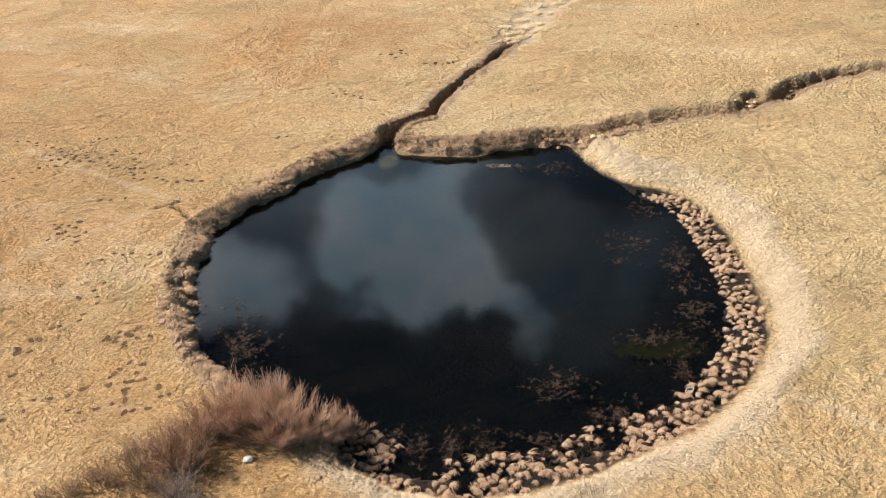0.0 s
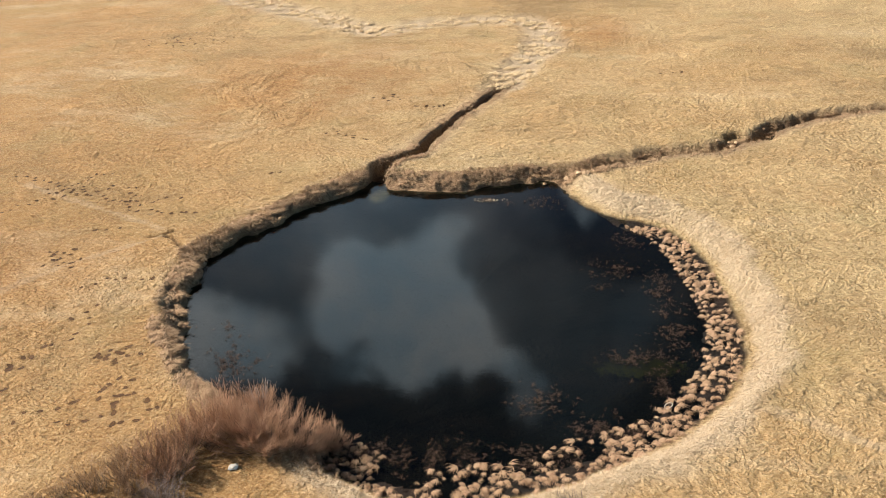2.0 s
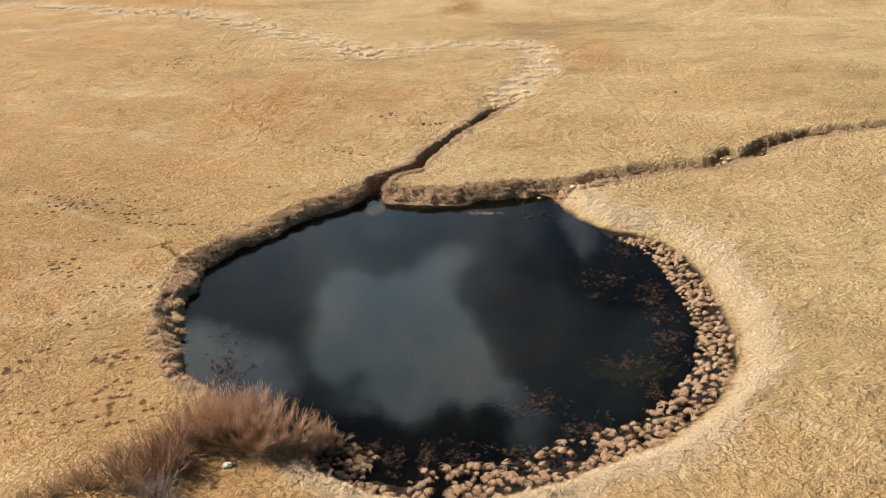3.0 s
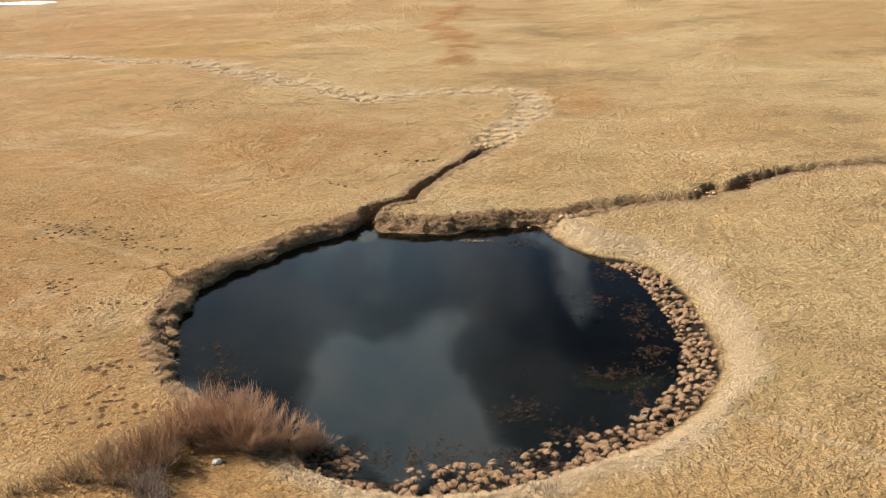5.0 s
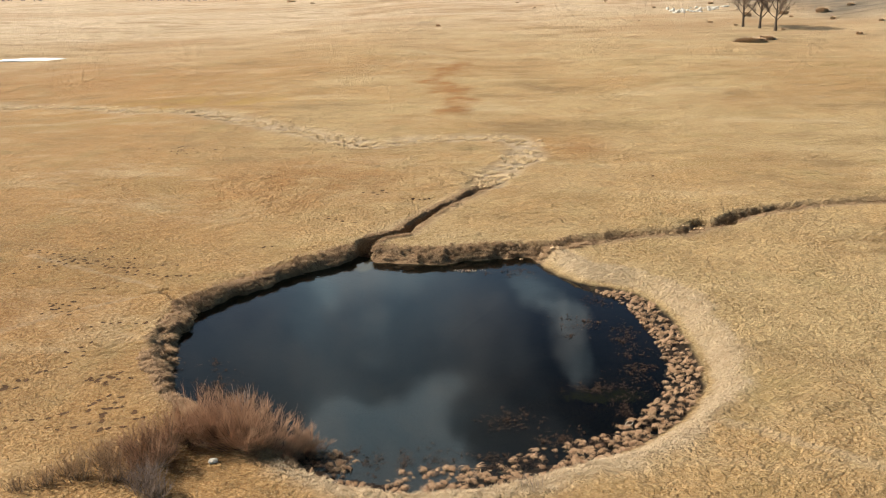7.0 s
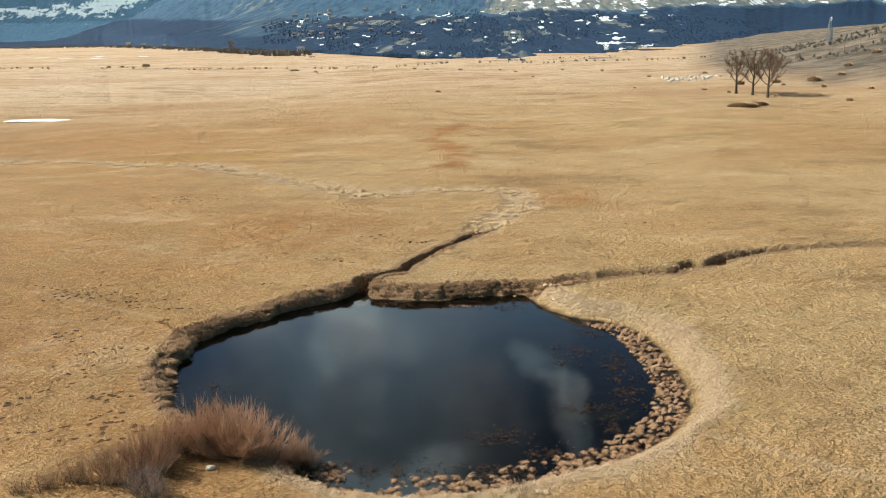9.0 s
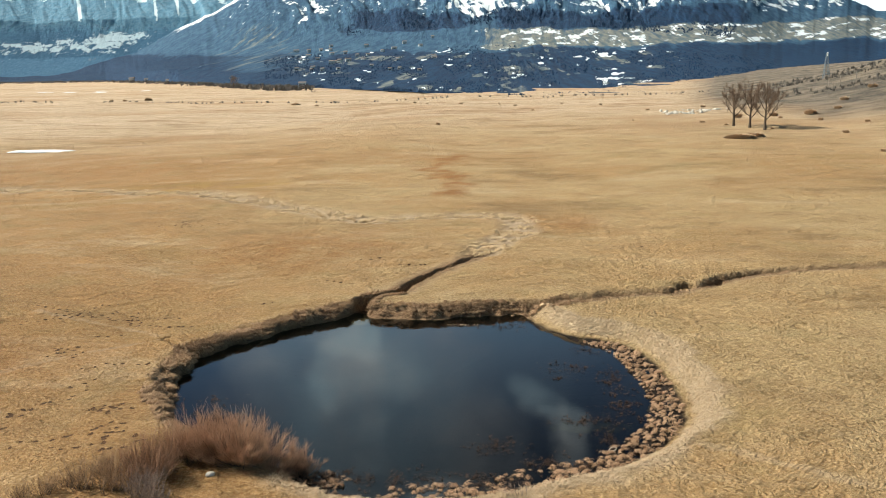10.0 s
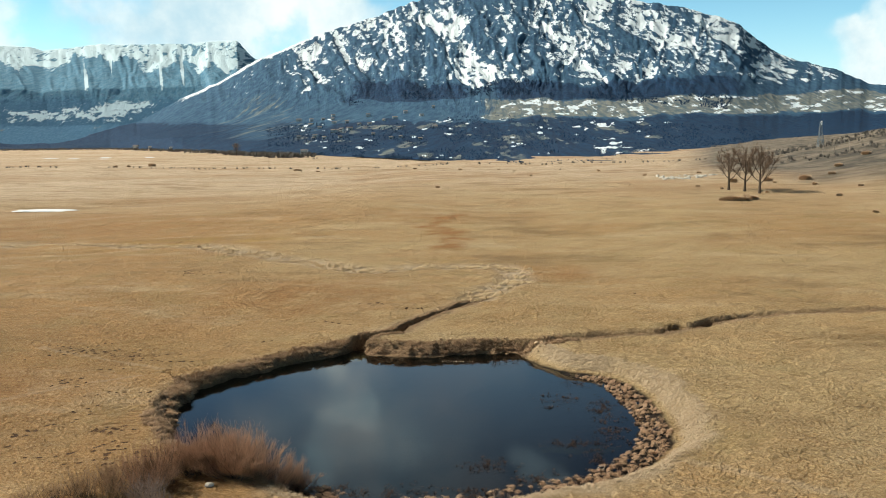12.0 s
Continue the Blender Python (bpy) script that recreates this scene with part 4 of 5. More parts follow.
def mound_mesh(name, mat, seed, w=1.0, h=0.6, rings=5, around=10):
    g = np.random.default_rng(seed)
    verts, faces = [(0, 0, h)], []
    for k in range(1, rings + 1):
        a1 = k / rings * math.pi / 2
        for s in range(around):
            a2 = s / around * 2 * math.pi
            q = 1 + g.normal(0, 0.12)
            verts.append((math.sin(a1) * math.cos(a2) * w * q, math.sin(a1) * math.sin(a2) * w * q, math.cos(a1) * h * q))
    for s in range(around):
        faces.append((0, 1 + s, 1 + (s + 1) % around, 1 + (s + 1) % around))
    for k in range(rings - 1):
        for s in range(around):
            i, j = 1 + k * around + s, 1 + k * around + (s + 1) % around
            faces.append((i, i + around, j + around, j))
    me = bpy.data.meshes.new(name)
    me.from_pydata(verts, [], [f if f[2] != f[3] else f[:3] for f in faces])
    me.materials.append(mat)
    for q in me.polygons:
        q.use_smooth = True
    return me


# ---- willow thicket on the near shore ----
shrub("willow_shrub", [(-7.5, -5.9, 1.6, 66), (-8.2, -5.5, 1.5, 60), (-6.9, -5.8, 1.5, 68), (-7.8, -5.0, 1.4, 58), (-6.3, -5.5, 1.25, 66), (-8.9, -5.6, 1.4, 56), (-5.7, -5.2, 0.8, 68)], 58, 34, M_TWIG_RED,
      "leafless reddish willow thicket leaning over the pond edge", 3)
shrub("willow_shrub", [(-9.5, -6.6, 1.35, 56), (-10.3, -6.8, 1.25, 56), (-9.9, -7.4, 1.2, 58), (-9.7, -7.2, 1.1, 58)], 52, 22, M_TWIG_RED, "lower leafless red-brown willow bush on the bank", 4, 0.010)
shrub("willow_shrub", [(-9.0, -5.9, 1.35, 48), (-9.6, -5.9, 1.1, 48)], 50, 22, M_TWIG_RED, "red-brown willow bush joining the thicket", 9, 0.010)
shrub("brown_shrub", [(-11.0, -7.4, 0.95, 50), (-11.7, -7.9, 0.9, 50), (-10.6, -8.0, 0.9, 52), (-11.2, -6.9, 0.75, 50)], 44, 18, M_TWIG_BROWN,
      "low brown scrub with dry stems beside the willow", 5, 0.009)
shrub("brown_shrub", [(-12.5, -8.3, 0.65, 50), (-13.2, -8.5, 0.5, 50), (-12.2, -7.8, 0.5, 50)], 40, 15, M_TWIG_BROWN, "low brown scrub thinning out into the turf", 6, 0.008)
shrub("grey_shrub", [(-9.6, -8.4, 0.95, 55), (-9.1, -8.8, 0.8, 55)], 46, 20, M_TWIG_GREY, "pale grey twiggy bush in front of the willow", 7, 0.009)
shrub("twig_bush", [(1.35, -7.95, 0.45, 55)], 16, 8, M_TWIG_GREY, "small bare twiggy bush at the pond rim", 8, 0.008)

dead = thing("dead_branch", -7.7, -4.7, height(-7.7, -4.7), "bare grey dead branch standing in the willow", "branch")
stick = Tubes()
g = np.random.default_rng(17)
for q in range(9):
    tip = np.array([g.normal(0, 0.28), g.normal(0, 0.15), g.uniform(1.45, 1.85)])
    stick.add([(0, 0, 0), tip * 0.5 + g.normal(0, 0.04, 3), tip], [0.018, 0.014, 0.006])
    for _ in range(4):
        s = g.uniform(0.5, 0.85)
        stick.add([tip * s, tip * s + np.array([g.normal(0, 0.12), g.normal(0, 0.12), g.uniform(0.12, 0.3)])], [0.009, 0.005])
part("branching", stick.mesh("branching", M_TWIG_GREY), dead)

# ---- sedge tussocks along the shelving shore ----
rng = np.random.default_rng(12)
sedge_kinds = []


def mop_mesh(name, mat, seed, n=40, fan=0.42, lo=0.30, hi=0.56):
    """Arching strands in three pieces that droop mostly one way, like combed hair."""
    g = np.random.default_rng(seed)
    turn = g.normal(0, fan, n)
    size = g.uniform(lo, hi, n)
    base = np.c_[g.normal(0, 0.035, n), g.normal(0, 0.055, n), g.uniform(0.02, 0.10, n)]
    out = np.c_[np.cos(turn), np.sin(turn)]
    across = np.c_[-np.sin(turn), np.cos(turn), np.zeros(n)] * g.uniform(0.006, 0.012, n)[:, None]
    rows, at = [base], base
    for tilt, k in ((0.5, 0.42), (1.35, 0.36), (2.15, 0.42)):
        q = tilt + g.normal(0, 0.2, n)
        at = at + np.c_[out * (np.sin(q) * size * k)[:, None], np.cos(q) * size * k]
        rows.append(at)
    verts = np.stack([rows[0] - across, rows[0] + across, rows[1] - across, rows[1] + across, rows[2] - across, rows[2] + across, rows[3]], 1).reshape(-1, 3)
    i = np.arange(n) * 7
    faces = np.concatenate([np.c_[i, i + 1, i + 3], np.c_[i, i + 3, i + 2], np.c_[i + 2, i + 3, i + 5], np.c_[i + 2, i + 5, i + 4], np.c_[i + 4, i + 5, i + 6]])
    return put_mesh(name, verts, faces, mat, False)


for k in range(7):
    sedge_kinds.append((mop_mesh("sedge_blades", M_SEDGE, 200 + k), mound_mesh("sedge_core", M_SEDGE_CORE, 300 + k, 0.08, 0.10, 3, 7)))
spots = []
tries = 0
ring = POND + POND[:1]
cx = rng.uniform(-6.2, 8.6, 14000)
cy = rng.uniform(-8.4, 9.8, 14000)
cd, _ = near_line(cx, cy, ring)
cd = np.where(inside(cx, cy, POND), -cd, cd)
cth = np.degrees(np.arctan2(cy - 4, cx + 3))
near_side = smooth(-cth, 30, 65)
ok = (cd > -0.15 - 0.85 * near_side + 0.6 * (fbm(cx / 1.2, cy / 1.2, 131) + 0.2)) & (cd < 1.15 - 0.45 * near_side) & (cth > -120) & (cth < 42)
ok &= ~((cth < -90) & (cth > -96) & (cd < 0.3))
ok &= fbm(cx / 0.7, cy / 0.7, 133, 2) + np.where(cth > -45, 0.25, 0.12) > -0.05
for x, y in zip(cx[ok], cy[ok]):
    if all((x - p) ** 2 + (y - q) ** 2 > 0.165 ** 2 for p, q in spots):
        spots.append((x, y))
SEDGE_SPOTS = sorted(spots[:1250], key=lambda p: p[1])
zs = land(np.array([p[0] for p in SEDGE_SPOTS]), np.array([p[1] for p in SEDGE_SPOTS]))
rest = []
for k, ((x, y), z) in enumerate(zip(SEDGE_SPOTS, zs)):
    z = max(float(z), WATER - 0.06) - 0.02
    s = rng.uniform(0.34, 0.66)
    b, c = sedge_kinds[k % 7]
    m = pose(x, y, z, rng.normal(0, 8), rng.normal(0, 8), math.degrees(math.atan2(y - 4, x + 3)) + rng.normal(-15, 45)) @ Matrix.Diagonal((s * rng.uniform(0.9, 1.3), s, s * rng.uniform(0.7, 1.0), 1))
    if k >= 300:
        rest.append((b, m))
        continue
    ob = thing("sedge_tussock", x, y, z, "bleached drooping sedge tussock in the wet shore", "grass tussock", "sedge tussocks round the pond")
    part("foliage", b, ob)
    part("core", c, ob, "dark root mound")
    ob.matrix_world = m


def joined(name, pieces, mat):
    """Many placed copies of small meshes as one mesh."""
    vs, fs, n0 = [], [], 0
    for me, m in pieces:
        co = np.empty(len(me.vertices) * 3, np.float32)
        me.vertices.foreach_get("co", co)
        idx = np.empty(len(me.loops), np.int32)
        me.loops.foreach_get("vertex_index", idx)
        mm = np.array(m)
        vs.append(co.reshape(-1, 3) @ mm[:3, :3].T + mm[:3, 3])
        fs.append(idx.reshape(-1, 3) + n0)
        n0 += len(me.vertices)
    return put_mesh(name, np.concatenate(vs), np.concatenate(fs), mat, False)


tagged(new("sedge_belt", joined("sedge_belt", rest, M_SEDGE)),
       "belt of bleached drooping sedge tussocks along the shore", "grass tussock", kind="stuff")

# ---- turf, bank thatch, long grass, reeds ----
def scatter(n, x0, x1, y0, y1, seed):
    g = np.random.default_rng(seed)
    return g.uniform(x0, x1, n), g.uniform(y0, y1, n), g


def pond_d(x, y):
    d, _ = near_line(x, y, ring)
    return np.where(inside(x, y, POND), -d, d)


x, y, g = scatter(90000, -22, 15, -10.5, 24, 21)
z, mk = land(x, y, True)
free = (pond_d(x, y) > 0.5) & (mk["mud"] < 0.1) & (mk["soil_and_shade"] < 0.3) & (mk["bank"] < 0.5)
keep = free & (fbm(x / 2.2, y / 2.2, 141, 3) + g.uniform(-0.25, 0.25, len(x)) > -0.05)
tagged(new("turf_grass", blades_mesh("turf_grass", np.c_[x, y, z - 0.01][keep & (g.random(len(x)) < 0.6)], 5, 0.07, 0.0045, 0.9, M_TURF, 22)),
       "short matted straw-coloured turf", "grass", kind="stuff")
keep = (pond_d(x, y) > 0.2) & (mk["lush"] > 0.45) & (mk["mud"] < 0.3)
tagged(new("long_grass", blades_mesh("long_grass", np.c_[x, y, z - 0.01][keep], 9, 0.14, 0.0048, 1.2, M_PALE, 23)),
       "pale bleached long grass combed flat around the pond", "grass", kind="stuff")

x, y, g = scatter(160000, -16, 20, -8, 32, 24)
z, mk = land(x, y, True)
pd = pond_d(x, y)
eps = 0.15
way_in = np.arctan2(pond_d(x, y - eps) - pond_d(x, y + eps), pond_d(x - eps, y) - pond_d(x + eps, y))
keep = (mk["bank"] > 0.1) & (mk["mud"] < 0.3) & (z > WATER + 0.10) & (pd < 3.5) & (fbm(x / 0.9, y / 0.9, 161, 3) + g.uniform(-0.2, 0.2, len(x)) > 0.0)
tagged(new("bank_grass", blades_mesh("bank_grass", np.c_[x, y, z][keep], 5, 0.30, 0.011, 1.25, M_THATCH, 25, way_in[keep], 0.9)),
       "brown thatch of dead grass hanging over the eroded banks", "grass", kind="stuff")
keep = (mk["bank"] > 0.25) & (mk["mud"] < 0.3) & (pd >= 3.5)
tagged(new("creek_grass", blades_mesh("creek_grass", np.c_[x, y, z][keep & (g.random(len(x)) < 0.14)], 4, 0.12, 0.010, 1.2, M_THATCH, 26, None, 0.9)),
       "dead grass hanging over the creek banks", "grass", kind="stuff")

# clumps on the rims of the pond, brook and creek
thin_mop = [mop_mesh("clump", M_TUSSOCK, 500 + k, 26, 0.9, 0.20, 0.36) for k in range(4)]
x, y, g = scatter(60000, -16, 26, -6, 30, 37)
z, mk = land(x, y, True)
pd = pond_d(x, y)
way = np.degrees(np.arctan2(pond_d(x, y - eps) - pond_d(x, y + eps), pond_d(x - eps, y) - pond_d(x + eps, y)))
at_pond = pd < 2.5
good = (mk["bank"] > 0.35) & (mk["mud"] < 0.2) & (z > WATER + 0.14) & (fbm(x / 0.8, y / 0.8, 171, 3) > -0.04)
good &= np.where(at_pond, pd > 0.15, g.random(len(x)) < 0.5)
sel = np.nonzero(good)[0][:2000]
pieces = []
for k in sel:
    s = g.uniform(0.45, 0.95) * (1.0 if at_pond[k] else 0.7)
    rz = way[k] + g.normal(0, 30) if at_pond[k] else g.uniform(0, 360)
    pieces.append((thin_mop[k % 4], pose(x[k], y[k], z[k] - 0.06, 0, 0, rz) @ Matrix.Diagonal((s * 1.2, s, s * 0.85, 1))))
tagged(new("bank_tussocks", joined("bank_tussocks", pieces, M_TUSSOCK)), "ragged brown grass clumps drooping over the bank edges", "grass", kind="stuff")

# reeds
g = np.random.default_rng(27)
reed_mop = [mop_mesh("clump", M_REED, 510 + k, 30, 1.0, 0.22, 0.36) for k in range(3)]
pieces, gone = [], 0.0
for (x0, y0), (x1, y1) in zip(REEDS, REEDS[1:]):
    n = int(math.dist((x0, y0), (x1, y1)) * 15)
    for _ in range(n):
        k = g.uniform()
        x, y = x0 + (x1 - x0) * k + g.normal(0, 0.75), y0 + (y1 - y0) * k + g.normal(0, 0.75)
        if float(fbm(np.array([x / 1.3]), np.array([y / 0.9]), 173, 2)[0]) < -0.10:
            continue
        s = g.uniform(0.8, 1.7)
        pieces.append((reed_mop[len(pieces) % 3], pose(x, y, height(x, y) - 0.08, 0, 0, g.uniform(0, 360)) @ Matrix.Diagonal((s, s, s * 0.65, 1))))
tagged(new("reed_grass", joined("reed_grass", pieces, M_REED)), "pale tussocky reeds filling the shallow stream bed", "grass", kind="stuff")


# ---- weed in the water ----
def weed_bed(x, y, rx, ry, n, seed, label, low=-0.03):
    g = np.random.default_rng(seed)
    px, py = x + g.normal(0, rx * 0.55, n), y + g.normal(0, ry * 0.55, n)
    sel = fbm(px / 0.5, py / 0.5, seed, 3) > -0.06
    roots = np.c_[px, py, np.full(n, WATER + low) + g.normal(-0.02, 0.035, n)][sel]
    tagged(new("pond_weed", blades_mesh("pond_weed", roots, 5, 0.13, 0.009, 1.15, M_WEED, seed, None, 0.5)), label, "water weed", "weed beds in the pond", "stuff")


for k, (x, y, rx, ry, n) in enumerate([(3.6, 6.0, 0.9, 0.55, 220), (3.3, 4.5, 0.5, 0.3, 90), (4.0, -0.3, 1.3, 0.5, 300), (0.6, -2.6, 0.9, 0.9, 260),
                                       (2.1, -4.2, 0.6, 0.5, 200), (-10.0, -0.8, 1.0, 1.0, 420), (-10.6, 1.4, 1.1, 0.6, 240), (-2.5, -5.6, 1.6, 0.9, 520),
                                       (5.5, 1.7, 0.7, 1.5, 420), (5.3, 4.6, 0.6, 1.2, 260), (0.6, 12.6, 1.6, 0.8, 240), (4.9, -2.0, 0.8, 0.8, 300),
                                       (3.2, -4.2, 1.2, 0.8, 420), (0.3, -5.6, 1.8, 0.7, 480), (-4.6, -5.4, 1.2, 0.5, 300), (4.6, 8.6, 0.7, 0.7, 160)]):
    weed_bed(x, y, rx, ry, n, 400 + k, "brown dead water weed just at the pond surface")
weed_bed(-1.5, 12.9, 0.7, 0.25, 60, 450, "brown water weed with pale scraps by the far bank", 0.0)
g = np.random.default_rng(33)
bits = np.c_[g.normal(-1.45, 0.42, 46), g.normal(12.85, 0.10, 46), np.full(46, WATER + 0.01)]
tagged(new("floating_scraps", blades_mesh("floating_scraps", bits, 2, 0.07, 0.012, 1.2, M_PALE, 34)),
       "pale dead leaf scraps floating below the far bank", "leaf litter", kind="stuff")
g = np.random.default_rng(31)
ax, ay = g.normal(4.1, 0.55, 900), g.normal(-0.75, 0.22, 900)
tagged(new("algae_mat", blades_mesh("algae_mat", np.c_[ax, ay, np.full(900, WATER - 0.15)], 5, 0.16, 0.014, 1.3, M_ALGAE, 32)),
       "olive green algae bed just under the surface", "algae", kind="stuff")


# ---- stones, debris ----
def rock_mesh(name, seed, sx, sy, sz, mat=None):
    g = np.random.default_rng(seed)
    bm = bmesh.new()
    bmesh.ops.create_icosphere(bm, subdivisions=2, radius=1)
    for v in bm.verts:
        n = noise.noise(v.co * 1.7 + Vector((seed, 0, 0))) * 0.35
        v.co = Vector((v.co.x * sx, v.co.y * sy, v.co.z * sz)) * (1 + n)
    me = bpy.data.meshes.new(name)
    bm.to_mesh(me)
    bm.free()
    me.materials.append(mat or M_STONE)
    return me


rock = tagged(new("rock", rock_mesh("rock", 5, 0.15, 0.10, 0.08)), "pale limestone rock lying in the grass by the willow", "rock")
rock.matrix_world = pose(-8.0, -6.95, height(-8.0, -6.95) + 0.05, 5, 0, 30)

loop = Tubes()
pts = [(0.13 * math.cos(q), 0.08 * math.sin(q), 0.04 + 0.05 * math.sin(q + 1)) for q in np.linspace(0, 2 * np.pi, 13)]
loop.add(pts, [0.009] * 13, 5)
ob = tagged(new("driftwood_loop", loop.mesh("driftwood_loop", M_STONE)), "bleached bent branch forming a loop among the sedges", "branch")
ob.matrix_world = pose(4.6, -3.0, WATER + 0.02, 0, 0, 20)

for k in range(70):
    g = np.random.default_rng(600 + k)
    u = g.random()
    x, y = 42 + 20 * u, 226 + 14 * u + g.normal(0, 4)
    s = g.uniform(0.2, 0.65)
    ob = tagged(new("boulder", rock_mesh("boulder", 20 + k, s, s * 0.8, s * 0.7)), "pale limestone boulder in a scattered stone heap", "rock", "heap of boulders")
    ob.matrix_world = pose(x, y, height(x, y) + 0.15 * s, 0, 0, g.uniform(0, 360))

for k in range(26):
    g = np.random.default_rng(900 + k)
    x, y = (g.normal(11.7, 0.75), g.normal(18.75, 0.4)) if k < 16 else (g.normal(2.7, 0.7), g.normal(14.7, 0.35))
    s = g.uniform(0.08, 0.2)
    ob = tagged(new("turf_clod", rock_mesh("turf_clod", 60 + k, s, s * 0.85, s * 0.65, M_CLOD)), "brown clod of turf fallen from the creek bank", "clod", "fallen turf clods")
    ob.matrix_world = pose(x, y, height(x, y) + 0.02, 0, 0, g.uniform(0, 360))

# ---- snow remnants ----
for k, (x, y, sx, sy) in enumerate([(-91.5, 143, 7.0, 2.0), (-400, 850, 6, 3), (-440, 870, 7, 3), (-470, 880, 8, 3), (-365, 880, 5, 3), (-420, 900, 6, 3)]):
    me = mound_mesh("snow_patch", M_SNOW, 700 + k, 1.0, 1.0, 4, 26)
    ob = tagged(new("snow_patch", me), "thin leftover snow patch on brown grass", "snow patch", "snow patches")
    ob.matrix_world = pose(x, y, height(x, y) - 0.02) @ Matrix.Diagonal((sx, sy, 0.4 if k == 0 else 0.5, 1))

# ---- trees and shrubs on the plain ----
for x, y, tall, seed, kk in ((47.8, 168, 8.6, 31, 1.0), (50.2, 164, 8.4, 32, 0.9), (52.2, 160, 8.8, 33, 1.0)):
    bare_tree(x, y, tall * 1.05, seed, "tall leafless tree with a forked trunk on the plain", "three bare trees", kk)
bare_tree(-283, 905, 13, 36, "lone leafless tree far out on the plain", "")


def far_shrub(x, y, w, h, seed, label, sy=None, n=None):
    """A rounded shrub of crowded short twigs."""
    g = np.random.default_rng(seed)
    n = n or int(160 * max(1, w))
    q, k = g.uniform(0, 2 * np.pi, n), np.sqrt(g.uniform(0, 1, n))
    px, py = np.cos(q) * k * w * 0.75, np.sin(q) * k * (sy or w) * 0.75
    z0 = height(x, y)
    roots = np.c_[px, py, np.zeros(n)]
    me = blades_mesh("far_shrub", roots, 4, h * np.sqrt(1.05 - k ** 2), max(0.02, 0.035 * h), 0.85, M_SHRUB, seed, np.arctan2(py, px), 0.25)
    ob = tagged(new("far_shrub", me), label, "shrub", "shrubs on the plain")
    ob.matrix_world = pose(x, y, z0 - 0.05)
    return ob


far_shrub(40.5, 131.5, 3.6, 1.1, 41, "low dense brown thicket in front of the bare trees", 1.6, 900)
far_shrub(44.3, 137.0, 2.4, 1.15, 42, "low dense brown thicket beside the larger one", 1.6, 600)
SHRUBS = [(-16.8, 191, 1.1, 1.2), (62, 142, 1.1, 1.3), (55, 106, 0.9, 1.0), (43.6, 180, 1.5, 0.9), (69.5, 180, 1.0, 1.4), (29.4, 189, 0.5, 0.6),
          (7.6, 277, 1.2, 0.9), (32, 298, 0.9, 1.4), (-43, 387, 2.0, 1.6), (-20.7, 358, 2.4, 1.2), (-36, 372, 1.6, 1.2), (-228, 541, 5.0, 4.0),
          (-245, 545, 2.6, 2.4), (-255, 548, 2.8, 2.4), (56, 200, 2.2, 2.6), (66, 205, 2.0, 2.4), (75, 205, 3.4, 2.6), (20, 330, 1.4, 1.0),
          (-110, 440, 6.0, 2.0), (-95, 420, 3.0, 1.4), (63, 188, 1.0, 1.0), (47, 171, 0.8, 0.9), (54, 161, 0.8, 0.8), (40, 240, 1.2, 1.2), (60, 262, 1.6, 1.6),
          (2, 300, 1.6, 0.9), (-4, 330, 1.4, 1.0), (76, 170, 1.1, 1.2), (85, 215, 2.2, 1.6), (95, 240, 2.6, 2.0), (110, 260, 3.0, 2.4), (104, 225, 2.0, 1.6)]
for k, (x, y, w, h) in enumerate(SHRUBS):
    far_shrub(x, y, w * 0.5, h * 0.65, 50 + k, "small leafless brown shrub on the open plain")

# rows of scrub on the hill and along the far drain
g = np.random.default_rng(77)
rows_xy = []
for _ in range(420):
    az = g.uniform(14.5, 27)
    r = g.choice([338, 392, 398, 430]) + g.normal(0, 5)
    rows_xy.append((EYE_X + r * math.sin(radians(az)), EYE_Y + r * math.cos(radians(az))))
for _ in range(160):
    k = g.random()
    rows_xy.append((-420 + 560 * k, 560 - 150 * k + g.normal(0, 2)))
for _ in range(700):
    az = g.uniform(-30, -12)
    r = along(FOOT, az) * g.uniform(0.8, 1.0)
    rows_xy.append((EYE_X + r * math.sin(radians(az)), EYE_Y + r * math.cos(radians(az))))
rows_xy = np.array(rows_xy)
zz = land(rows_xy[:, 0], rows_xy[:, 1])
dist = np.hypot(rows_xy[:, 0], rows_xy[:, 1])
for name, lo, hi, h in (("hill_scrub", 0, 480, 1.2), ("drain_scrub", 480, 800, 1.2), ("far_scrub", 800, 3000, 4.5)):
    s = (dist >= lo) & (dist < hi)
    tagged(new(name, blades_mesh(name, np.c_[rows_xy, zz][s], 14, h, h * 0.07, 0.5, M_SCRUB, 78, None, 0.2)),
           "scattered dark leafless scrub far off", "scrub", kind="stuff")


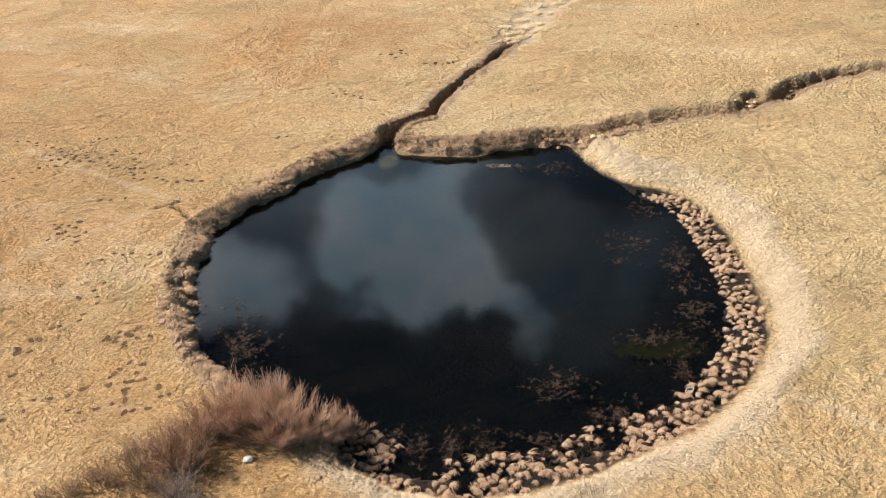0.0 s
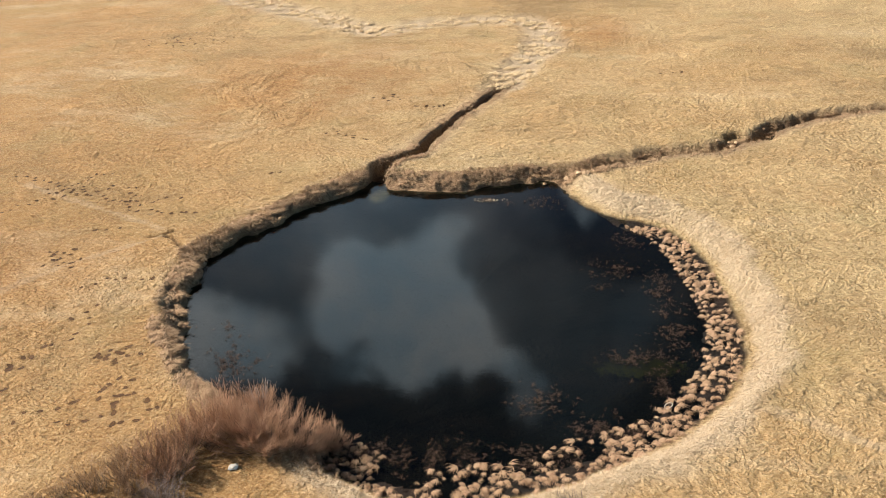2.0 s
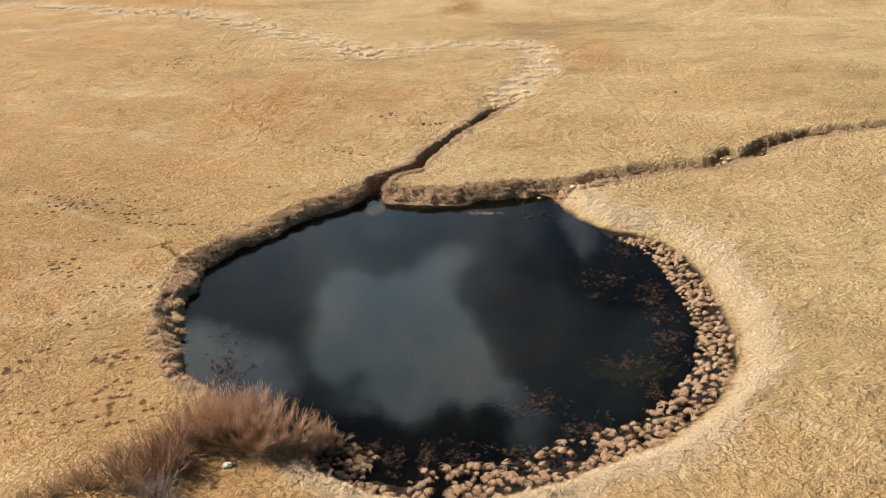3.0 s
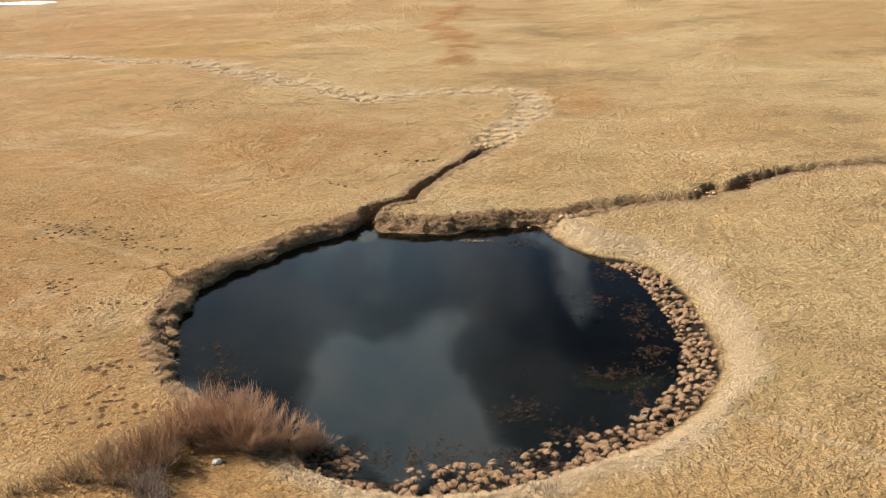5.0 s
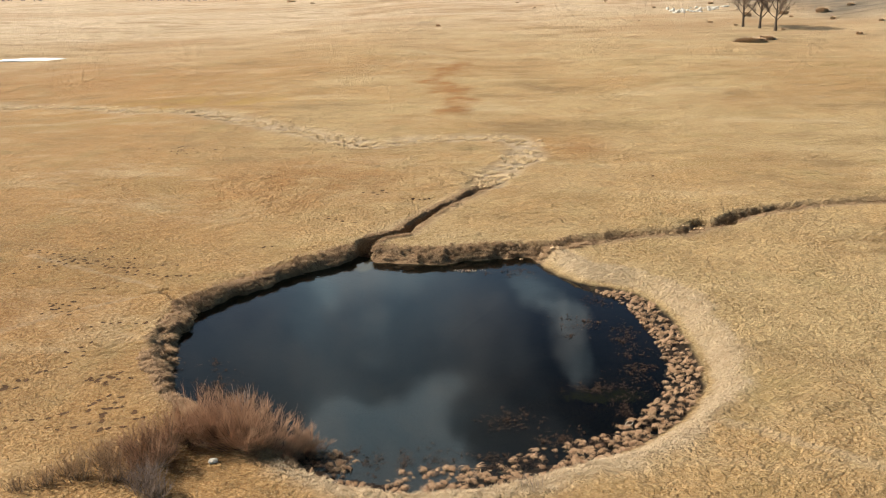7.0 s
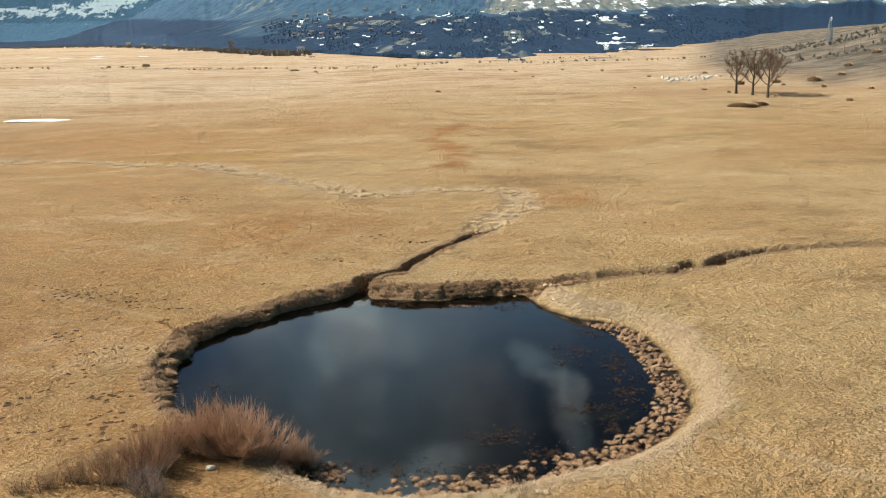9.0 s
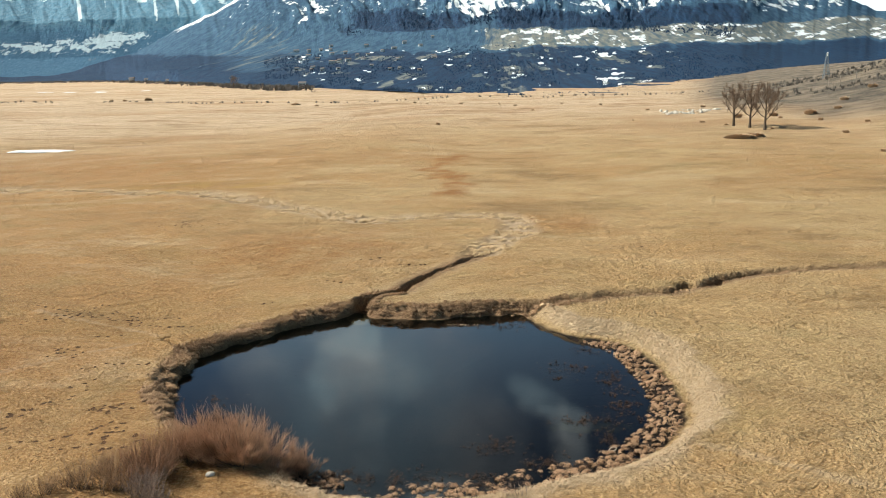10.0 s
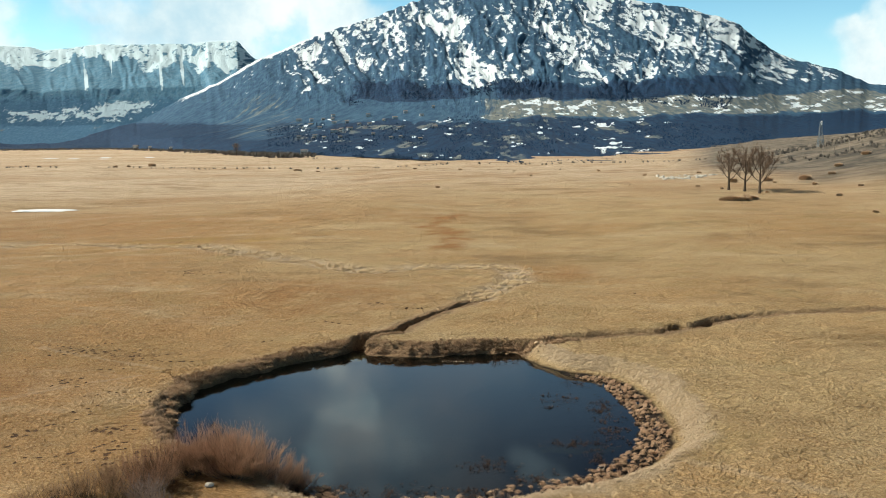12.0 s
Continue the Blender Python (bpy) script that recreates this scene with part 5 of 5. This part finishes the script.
# ---- woods on the mountain ----
def woods(n, seed, az_lo, az_hi, v_lo, v_hi, tall):
    g = np.random.default_rng(seed)
    verts, faces, k = [], [], 0
    for _ in range(n):
        az, v = g.uniform(az_lo, az_hi), g.uniform(v_lo, v_hi)
        if float(fbm(np.array([az / 1.2]), np.array([v * 12]), 151)[0]) < -0.02:
            continue
        r = float(reach(az, v))
        x, y, z = EYE_X + r * math.sin(radians(az)), EYE_Y + r * math.cos(radians(az)), slope_z(az, r)
        h = tall * r * g.uniform(0.6, 1.3)
        for lift, wide, high in ((0.0, 0.42, 0.65), (0.35, 0.30, 0.55)):
            for s in range(6):
                q = s * math.pi / 3
                w = h * wide * g.uniform(0.75, 1.2)
                verts.append((x + math.cos(q) * w, y + math.sin(q) * w, z + h * lift * g.uniform(0.7, 1.2)))
            verts.append((x, y, z + h * (lift + high)))
            faces += [(k + s, k + (s + 1) % 6, k + 6) for s in range(6)]
            k += 7
    return put_mesh("woods", verts, faces, M_CONIFER, False)


main_mountain.data.update()
bpy.context.view_layer.update()
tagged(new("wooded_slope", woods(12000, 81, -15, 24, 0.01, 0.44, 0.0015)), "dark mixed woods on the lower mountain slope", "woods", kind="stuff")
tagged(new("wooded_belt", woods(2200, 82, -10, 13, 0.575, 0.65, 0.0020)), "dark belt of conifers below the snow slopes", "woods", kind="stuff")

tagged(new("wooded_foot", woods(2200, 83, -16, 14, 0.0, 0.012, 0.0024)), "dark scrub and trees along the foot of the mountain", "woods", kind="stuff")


# ---- village houses ----
def house(az, v, w, d, h, seed, label):
    g = np.random.default_rng(seed)
    r = float(reach(az, v))
    w, d, h = w * r / 3000, d * r / 3000, h * r / 3000
    x, y = EYE_X + r * math.sin(radians(az)), EYE_Y + r * math.cos(radians(az))
    z = max(slope_z(az, r), height(x, y)) - 0.5
    ob = thing("house", x, y, z, label, "house", "houses of the hillside village")
    ob.matrix_world = pose(x, y, z, 0, 0, g.uniform(-30, 30))
    bm = bmesh.new()
    bmesh.ops.create_cube(bm, size=1, matrix=Matrix.Translation((0, 0, h / 2)) @ Matrix.Diagonal((w, d, h, 1)))
    me = bpy.data.meshes.new("wall")
    bm.to_mesh(me)
    bm.free()
    me.materials.append(M_WALL)
    part("wall", me, ob)
    o = 0.5
    vs = [(-w / 2 - o, -d / 2 - o, h), (w / 2 + o, -d / 2 - o, h), (w / 2 + o, d / 2 + o, h), (-w / 2 - o, d / 2 + o, h), (-w / 2 - o, 0, h + d * 0.28), (w / 2 + o, 0, h + d * 0.28)]
    me = bpy.data.meshes.new("roof")
    me.from_pydata(vs, [], [(0, 1, 5, 4), (2, 3, 4, 5), (0, 4, 3), (1, 2, 5), (3, 2, 1, 0)])
    me.materials.append(M_ROOF)
    part("roof", me, ob)
    for row in range(max(1, int(h / 3))):
        for cc in range(3):
            bm = bmesh.new()
            bmesh.ops.create_cube(bm, size=1, matrix=Matrix.Translation(((cc - 1) * w * 0.28, -d / 2, 1.6 + row * 3)) @ Matrix.Diagonal((1.2, 0.3, 1.5, 1)))
            me = bpy.data.meshes.new("window")
            bm.to_mesh(me)
            bm.free()
            me.materials.append(M_PANE)
            part("window", me, ob)
    return ob


g = np.random.default_rng(90)
HOUSES = [(-11.0, 0.30, 15, 11, 11), (-10.5, 0.31, 13, 11, 12), (-10.0, 0.33, 18, 11, 9), (-12.8, 0.02, 22, 14, 12), (-7.2, 0.44, 16, 9, 6), (-7.9, 0.42, 10, 8, 6),
          (-22.6, 0.03, 16, 12, 8), (-21.8, 0.03, 12, 9, 6), (-20.6, 0.03, 12, 9, 6)]
for _ in range(30):
    HOUSES.append((g.uniform(-13.5, -4.5), g.uniform(0.2, 0.52), g.uniform(9, 15), g.uniform(8, 11), g.uniform(5, 9)))
for k, (az, v, w, d, h) in enumerate(HOUSES):
    house(az, v, w, d, h, 800 + k, "pale rendered house with a brown roof on the slope")


# ---- pylon and poles ----
def pylon(x, y, tall):
    ob = thing("pylon", x, y, height(x, y) - 0.2, "grey steel lattice mast on the hill", "mast")
    for sx in (-1, 1):
        for sy in (-1, 1):
            t = Tubes()
            t.add([(sx * 1.1, sy * 1.1, 0), (sx * 0.25, sy * 0.25, tall)], [0.12, 0.07], 4)
            part("leg", t.mesh("leg", M_STEEL), ob)
    t = Tubes()
    steps = 9
    for k in range(steps):
        w1, w2 = 1.1 - 0.85 * k / steps, 1.1 - 0.85 * (k + 1) / steps
        z1, z2 = tall * k / steps, tall * (k + 1) / steps
        for a1, a2 in (((-1, -1), (1, -1)), ((1, -1), (1, 1)), ((1, 1), (-1, 1)), ((-1, 1), (-1, -1))):
            t.add([(a1[0] * w1, a1[1] * w1, z1), (a2[0] * w2, a2[1] * w2, z2)], [0.05, 0.05])
            t.add([(a2[0] * w1, a2[1] * w1, z1), (a1[0] * w2, a1[1] * w2, z2)], [0.05, 0.05])
    part("bracing", t.mesh("bracing", M_STEEL), ob)
    t = Tubes()
    t.add([(0.3, 0, tall - 1.2), (0.3, 0, tall + 0.2)], [0.3, 0.3], 6)
    part("antenna", t.mesh("antenna", M_SNOW), ob, "white antenna drum")


px, py = EYE_X + 400 * math.sin(radians(17.85)), EYE_Y + 400 * math.cos(radians(17.85))
pylon(px, py, 10.0)
for az, r in ((18.0, 345), (18.6, 340), (19.4, 338)):
    x, y = EYE_X + r * math.sin(radians(az)), EYE_Y + r * math.cos(radians(az))
    ob = thing("utility_pole", x, y, height(x, y) - 0.2, "pale weathered utility pole on the hill", "pole", "poles on the hill")
    t = Tubes()
    t.add([(0, 0, 0), (0, 0, 4.6)], [0.12, 0.09], 6)
    part("post", t.mesh("post", M_WOOD_POLE), ob)
    t = Tubes()
    t.add([(-0.6, 0, 4.3), (0.6, 0, 4.3)], [0.06, 0.06], 4)
    part("crossarm", t.mesh("crossarm", M_WOOD_POLE), ob)
